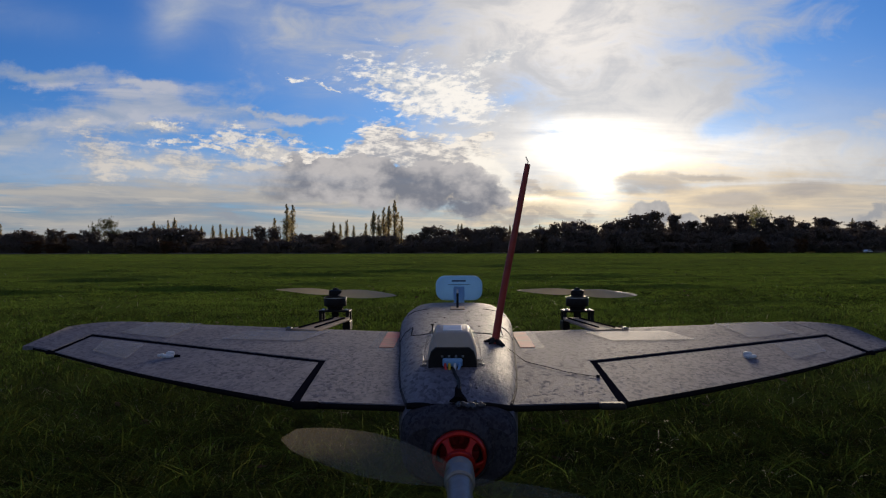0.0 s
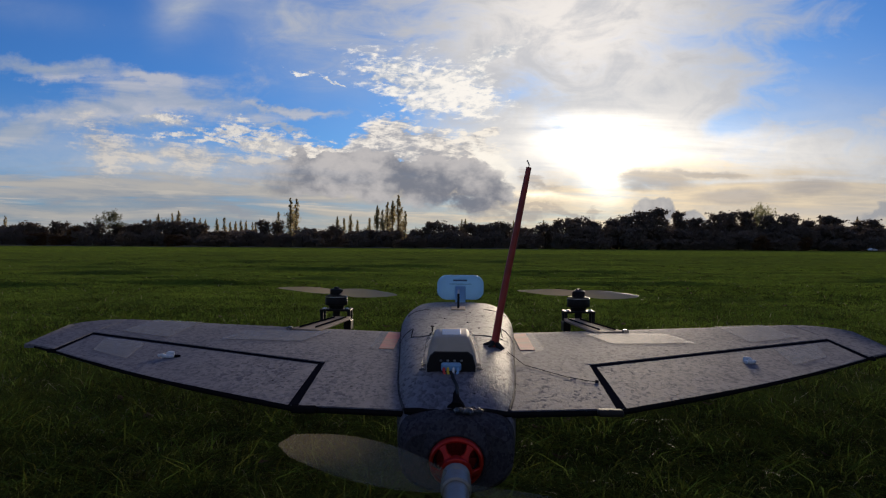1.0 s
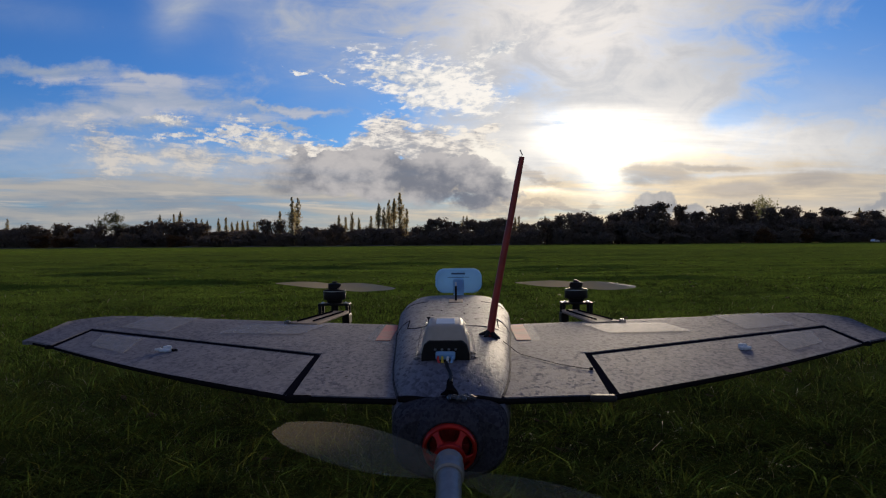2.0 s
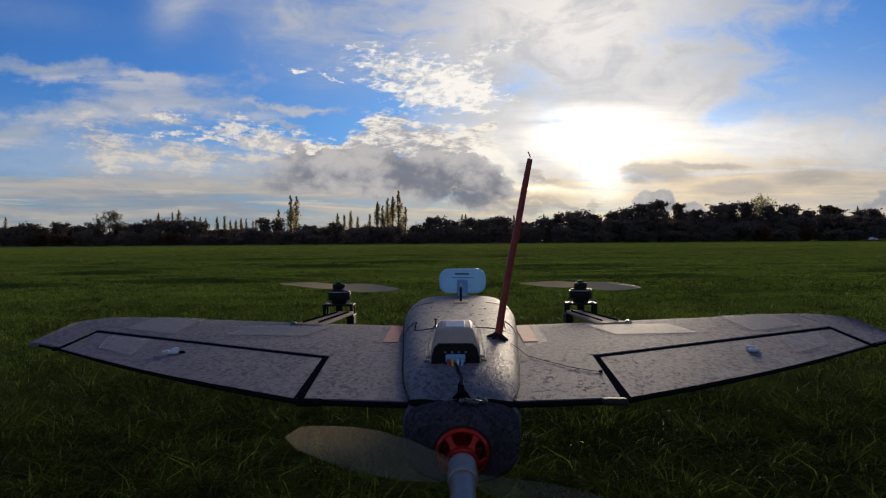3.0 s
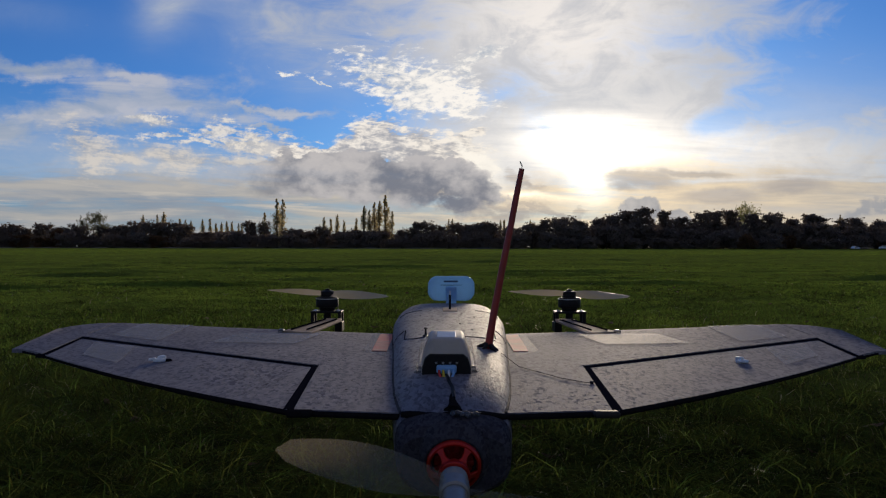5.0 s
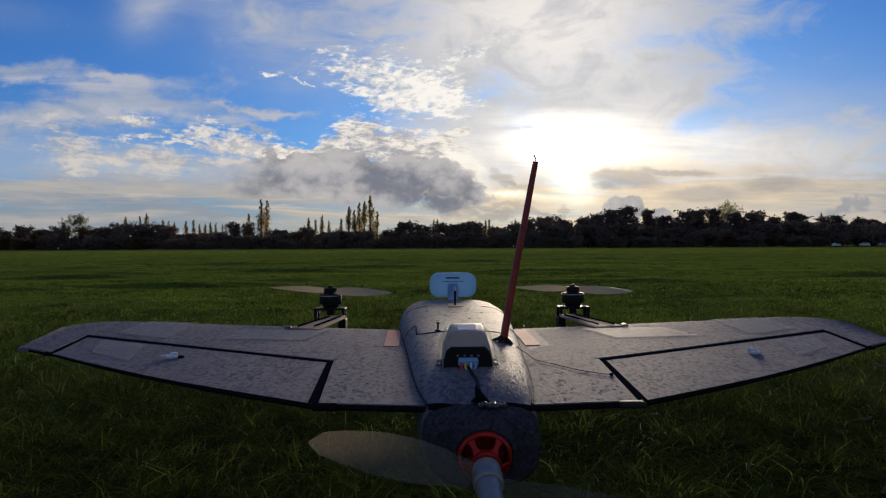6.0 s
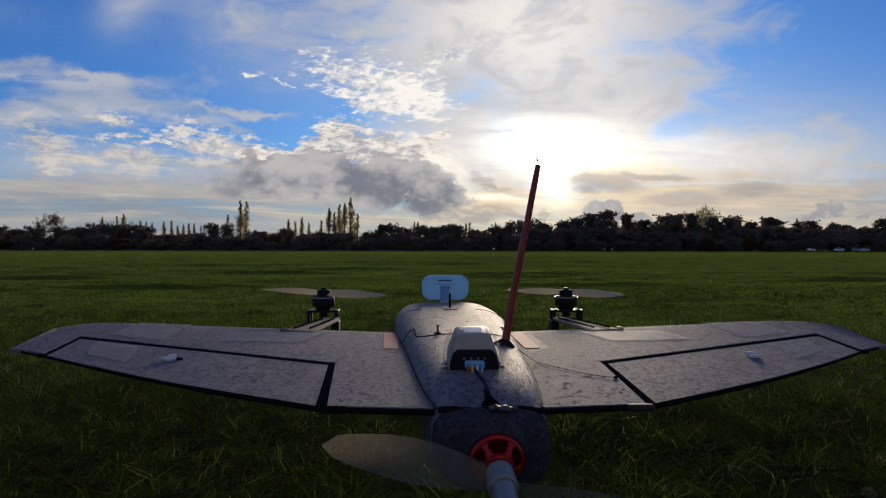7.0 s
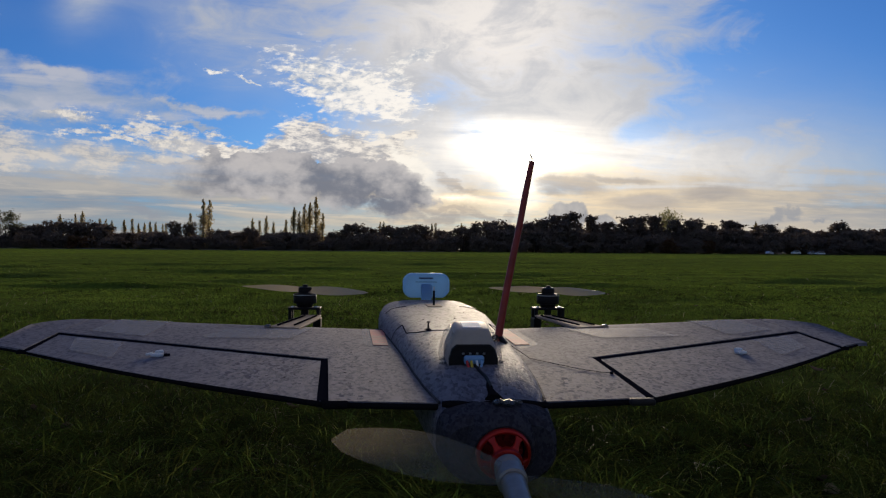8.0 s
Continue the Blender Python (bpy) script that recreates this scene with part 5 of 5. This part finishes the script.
near_ring = [bm.verts.new(gm @ Vector((x, -0.0186 + max(0.0, z) * 0.235, z))) for x, z in arch]
far_ring = [bm.verts.new(gm @ Vector((x, -0.0080, z))) for x, z in arch]
bm.faces.new(near_ring), bm.faces.new(far_ring[::-1])
for k in range(len(arch)):
    q = (k + 1) % len(arch)
    bm.faces.new((near_ring[k], far_ring[k], far_ring[q], near_ring[q]))
bay = bit("connector_bay", bm, M_BLACK, gps, "dark open connector bay", bevel=0.0006)
for x in (-0.006, -0.002, 0.002, 0.006):
    bm = bmesh.new()
    soft_box(bm, x - 0.0007, x + 0.0007, -0.0172, -0.0150, 0.0086, 0.0096, 0.0002, gm)
    bit("pin", bm, M_STEEL, bay)
bm = bmesh.new()
soft_box(bm, -0.0058, 0.0058, -0.0212, -0.0165, 0.0040, 0.0084, 0.0012, gm)
plug = bit("plug", bm, M_BLUE, gps, "blue plug")
for x, mat in ((-0.0042, M_RED), (-0.0018, M_YELLOW), (0.0014, M_WHITE), (0.0040, M_BLUE)):
    bm = bmesh.new()
    tube(bm, [gm @ Vector((x, -0.0205, 0.0060)), gm @ Vector((x, -0.0238, 0.0050)), gm @ Vector((x * 0.6, -0.0265, 0.0012))], 0.00085, 6)
    bit("wire", bm, mat, plug, smooth=True)
bit("gps_cable", cord([(-0.003, 0.455), (-0.002, 0.443), (0.0, 0.432), (0.0005, 0.416)], 0.0011, 6), M_BLACK, gps, "black cable along the back", smooth=True)
for s in (-1, 1):
    bm = bmesh.new()
    for i in range(2):
        y = GY + 0.004 - i * 0.012
        x = -0.0035 + s * (0.0170 + 0.001 * (i % 2))
        turned(bm, [(-0.001, 0.0030), (0.0004, 0.0026), (0.0010, 0.0012)], Matrix.Translation((x, y, hull_top(x, y))), 10)
    bit("glue_bead", bm, M_GLUE, gps, "milky hot-glue bead", smooth=True)

# red-sleeved whip antenna
bx, by = 0.0285, 0.562
bz = hull_top(bx, by)
bm = bmesh.new()
tube(bm, [(bx, by, bz), (bx + 0.0045, by, bz + 0.028), (bx + 0.0105, by, bz + 0.060), (bx + 0.0165, by, bz + 0.090), (bx + 0.0210, by + 0.001, bz + 0.114), (bx + 0.0255, by + 0.001, bz + 0.1370)],
     [0.0031, 0.0028, 0.0027, 0.0025, 0.0024, 0.0021], 10)
whip = bit("whip_antenna", bm, M_RED_TUBE, label="thin antenna in dark red heat-shrink sleeve", smooth=True)
bm = bmesh.new()
tube(bm, [(bx + 0.0252, by + 0.001, bz + 0.1345), (bx + 0.0257, by + 0.001, bz + 0.1390), (bx + 0.0241, by + 0.001, bz + 0.1425)], 0.0005, 6)
bit("wire_tip", bm, M_STEEL, whip, "bare wire tip")
bm = bmesh.new()
for a in range(5):
    ang = a * 1.25 + 0.4
    ex, ey = bx + 0.0085 * math.cos(ang), by + 0.009 * math.sin(ang)
    tube(bm, [(bx, by, bz + 0.004), ((bx + ex) / 2, (by + ey) / 2, hull_top((bx + ex) / 2, (by + ey) / 2) + 0.0016), (ex, ey, hull_top(ex, ey) + 0.0003)], [0.0024, 0.0016, 0.0007], 6)
bit("antenna_foot", bm, M_BLACK, whip, "black glue foot", smooth=True)

# thin aerial wire lying on the wing
pts = [(0.0385, 0.560), (0.05, 0.545), (0.062, 0.522), (0.074, 0.500), (0.086, 0.487), (0.0915, 0.4835)]
bm = bmesh.new()
tube(bm, [(x, y, max(top(x, y), hull_top(x, y) if x < hull(y)[0] else -1) + 0.0007) for x, y in pts], 0.00024, 6)
tube(bm, [(0.0908, 0.4838, top(0.091, 0.484) + 0.0008), (0.0928, 0.4830, top(0.092, 0.483) + 0.0008)], 0.0010, 6)
bit("aerial_wire", bm, M_HINGE, plane, "thin dark aerial wire lying on the wing")

# nose: small pin mast on a square pad, and the pale patch antenna beyond it
ny = 0.838
nz = hull_top(0.0015, ny)
bm = bmesh.new()
soft_box(bm, -0.0065, 0.0095, ny - 0.020, ny + 0.022, nz - 0.001, nz + 0.0008, 0.0004)
pad = bit("mast_pad", bm, M_PLY, plane, "small square plywood pad")
bm = bmesh.new()
tube(bm, [(0.0015, ny, nz), (0.0015, ny + 0.001, nz + 0.017)], 0.0013, 8)
mast = bit("pin_mast", bm, M_BLACK, pad, smooth=True)
bm = bmesh.new()
tube(bm, [(0.0015, ny + 0.001, nz + 0.0165), (0.0015, ny + 0.001, nz + 0.0215)], 0.0011, 8)
bit("pin_tip", bm, M_WHITE, mast, "white pin tip", smooth=True)

ay = 1.005
bm = bmesh.new()
w, h, r = 0.0318, 0.0168, 0.0125
ring = []
for cxs, czs, a0 in ((1, 1, 0), (-1, 1, 90), (-1, -1, 180), (1, -1, 270)):
    for i in range(8):
        a = radians(a0 + 90 * i / 7)
        ring.append((cxs * (w - r) + r * math.cos(a), czs * (h - r) + r * math.sin(a)))
layers = []
for yy, k in ((0.0, 0.90), (0.0012, 0.97), (0.003, 1.0), (0.009, 1.0), (0.011, 0.96)):
    layers.append([bm.verts.new((x * k, ay + yy, -0.0560 + z * k)) for x, z in ring])
for a, b in zip(layers, layers[1:]):
    for i in range(len(ring)):
        j = (i + 1) % len(ring)
        bm.faces.new((a[i], a[j], b[j], b[i]))
bm.faces.new(layers[0][::-1]), bm.faces.new(layers[-1])
bmesh.ops.translate(bm, vec=(0.0045, 0, 0), verts=bm.verts)
patch = bit("patch_antenna", bm, M_BLUISH, plane, "pale blue-white rounded patch antenna", smooth=False)
bm = bmesh.new()
soft_box(bm, -0.0025, 0.0115, ay - 0.003, ay + 0.004, -0.082, -0.054, 0.002)
bit("antenna_stem", bm, M_BLUISH, patch, smooth=True)
for x0, x1, z in ((-0.0055, 0.0135, -0.0462), (-0.0105, 0.0190, -0.0512)):
    bm = bmesh.new()
    hh = 0.0011 if z > -0.05 else 0.00035
    box(bm, x0, x1, ay - 0.0006, ay + 0.0004, z - hh, z + hh)
    bit("print_bar", bm, M_INK, patch, "dark unreadable print")


# lift motors on tilt brackets ahead of the leading edge
def lift_unit(side):
    mx, my = side * 0.1485, 0.905
    # plate on the wing
    bm = bmesh.new()
    ring = [(0.168, 0.742), (0.138, 0.738), (0.126, 0.862), (0.128, 0.885), (0.150, 0.885), (0.152, 0.862)]
    zt = -0.0852

    def plate_z(x, y):
        return top(x, y) + 0.0016 if y < 0.8 else zt

    a = [bm.verts.new((side * x, y, plate_z(x, y))) for x, y in ring]
    b = [bm.verts.new((side * x, y, plate_z(x, y) - 0.0022)) for x, y in ring]
    bm.faces.new(a), bm.faces.new(b[::-1])
    for i in range(6):
        bm.faces.new((a[i], a[(i + 1) % 6], b[(i + 1) % 6], b[i]))
    base = bit("mount_plate", bm, M_PLY, plane, "pale plywood motor-mount plate glued on the wing", bevel=0.0006)
    for off in (-0.0075, 0.006):
        bm = bmesh.new()
        tube(bm, [(side * (0.153 + off * 1.2), 0.748, top(0.153, 0.748) + 0.0030), (side * (0.139 + off), 0.868, zt + 0.0008)], 0.0009, 6)
        bit("plate_rail", bm, M_EDGE, base, "dark rail on the plate")
    bm = bmesh.new()
    soft_box(bm, side * 0.169 - 0.003, side * 0.169 + 0.003, 0.737, 0.746, top(0.168, 0.742) - 0.001, top(0.168, 0.742) + 0.0034, 0.0014)
    bit("glue_drop", bm, M_GLUE, base, "milky glue drop", smooth=True)
    # bracket: top plate on two forked legs
    bm = bmesh.new()
    soft_box(bm, mx - 0.0190, mx + 0.0190, my - 0.012, my + 0.012, -0.0800, -0.0775, 0.0008)
    bracket = bit("tilt_bracket", bm, M_BLACK, plane, "black plastic tilt bracket on two legs", smooth=False)
    for sx, low in ((-1, 0), (1, 0)):
        for dy in (-0.009, 0.009):
            bm = bmesh.new()
            soft_box(bm, mx + sx * 0.0165 - 0.0020, mx + sx * 0.0165 + 0.0020, my + dy - 0.002, my + dy + 0.002, -0.1005, -0.079, 0.0007)
            bit("leg", bm, M_BLACK, bracket)
    inner = -side
    bm = bmesh.new()
    soft_box(bm, mx + inner * 0.0150 - 0.0045, mx + inner * 0.0150 + 0.0045, my - 0.011, my + 0.011, -0.1030, -0.0905, 0.0012)
    bit("tilt_servo", bm, M_BLACK, bracket, "small black servo")
    for sx in (-1, 1):
        bm = bmesh.new()
        turned(bm, [(0, 0.0026), (0.0012, 0.0024), (0.0016, 0.001)], Matrix.Translation((mx + sx * 0.0135, my - 0.004, -0.0776)), 12)
        bit("screw", bm, M_STEEL, bracket, "bright screw head", smooth=True)
    up = Matrix.Translation((mx, my, 0))
    bm = bmesh.new()
    turned(bm, [(-0.0930, 0.0045), (-0.0775, 0.0045)], up, 16)
    turned(bm, [(-0.0775, 0.0090), (-0.0735, 0.0100), (-0.0730, 0.0132), (-0.0722, 0.0137), (-0.0625, 0.0137), (-0.0610, 0.0125), (-0.0600, 0.0060)], up, 32)
    motor = bit("lift_motor", bm, M_BLACK, plane, "black outrunner lift motor", smooth=True)
    bm = bmesh.new()
    turned(bm, [(-0.0632, 0.0139), (-0.0622, 0.0139)], up, 32)
    bit("motor_ring", bm, M_STEEL, motor, "bright rim of the bell", smooth=True)
    bm = bmesh.new()
    turned(bm, [(-0.0602, 0.0068), (-0.0600, 0.0080), (-0.0540, 0.0080), (-0.0530, 0.0060), (-0.0528, 0.0034), (-0.0512, 0.0032), (-0.0508, 0.0022)], up, 20)
    hub = bit("propeller_hub", bm, M_BLACK, motor, "black propeller hub and nut", smooth=True)
    airscrew(up @ pose(0, 0, -0.0565, 0, 2.5), 0.076, 0.023, M_BLADE, hub, 6 if side > 0 else -5, 24, "smoky translucent blade at rest")


lift_unit(-1)
lift_unit(1)
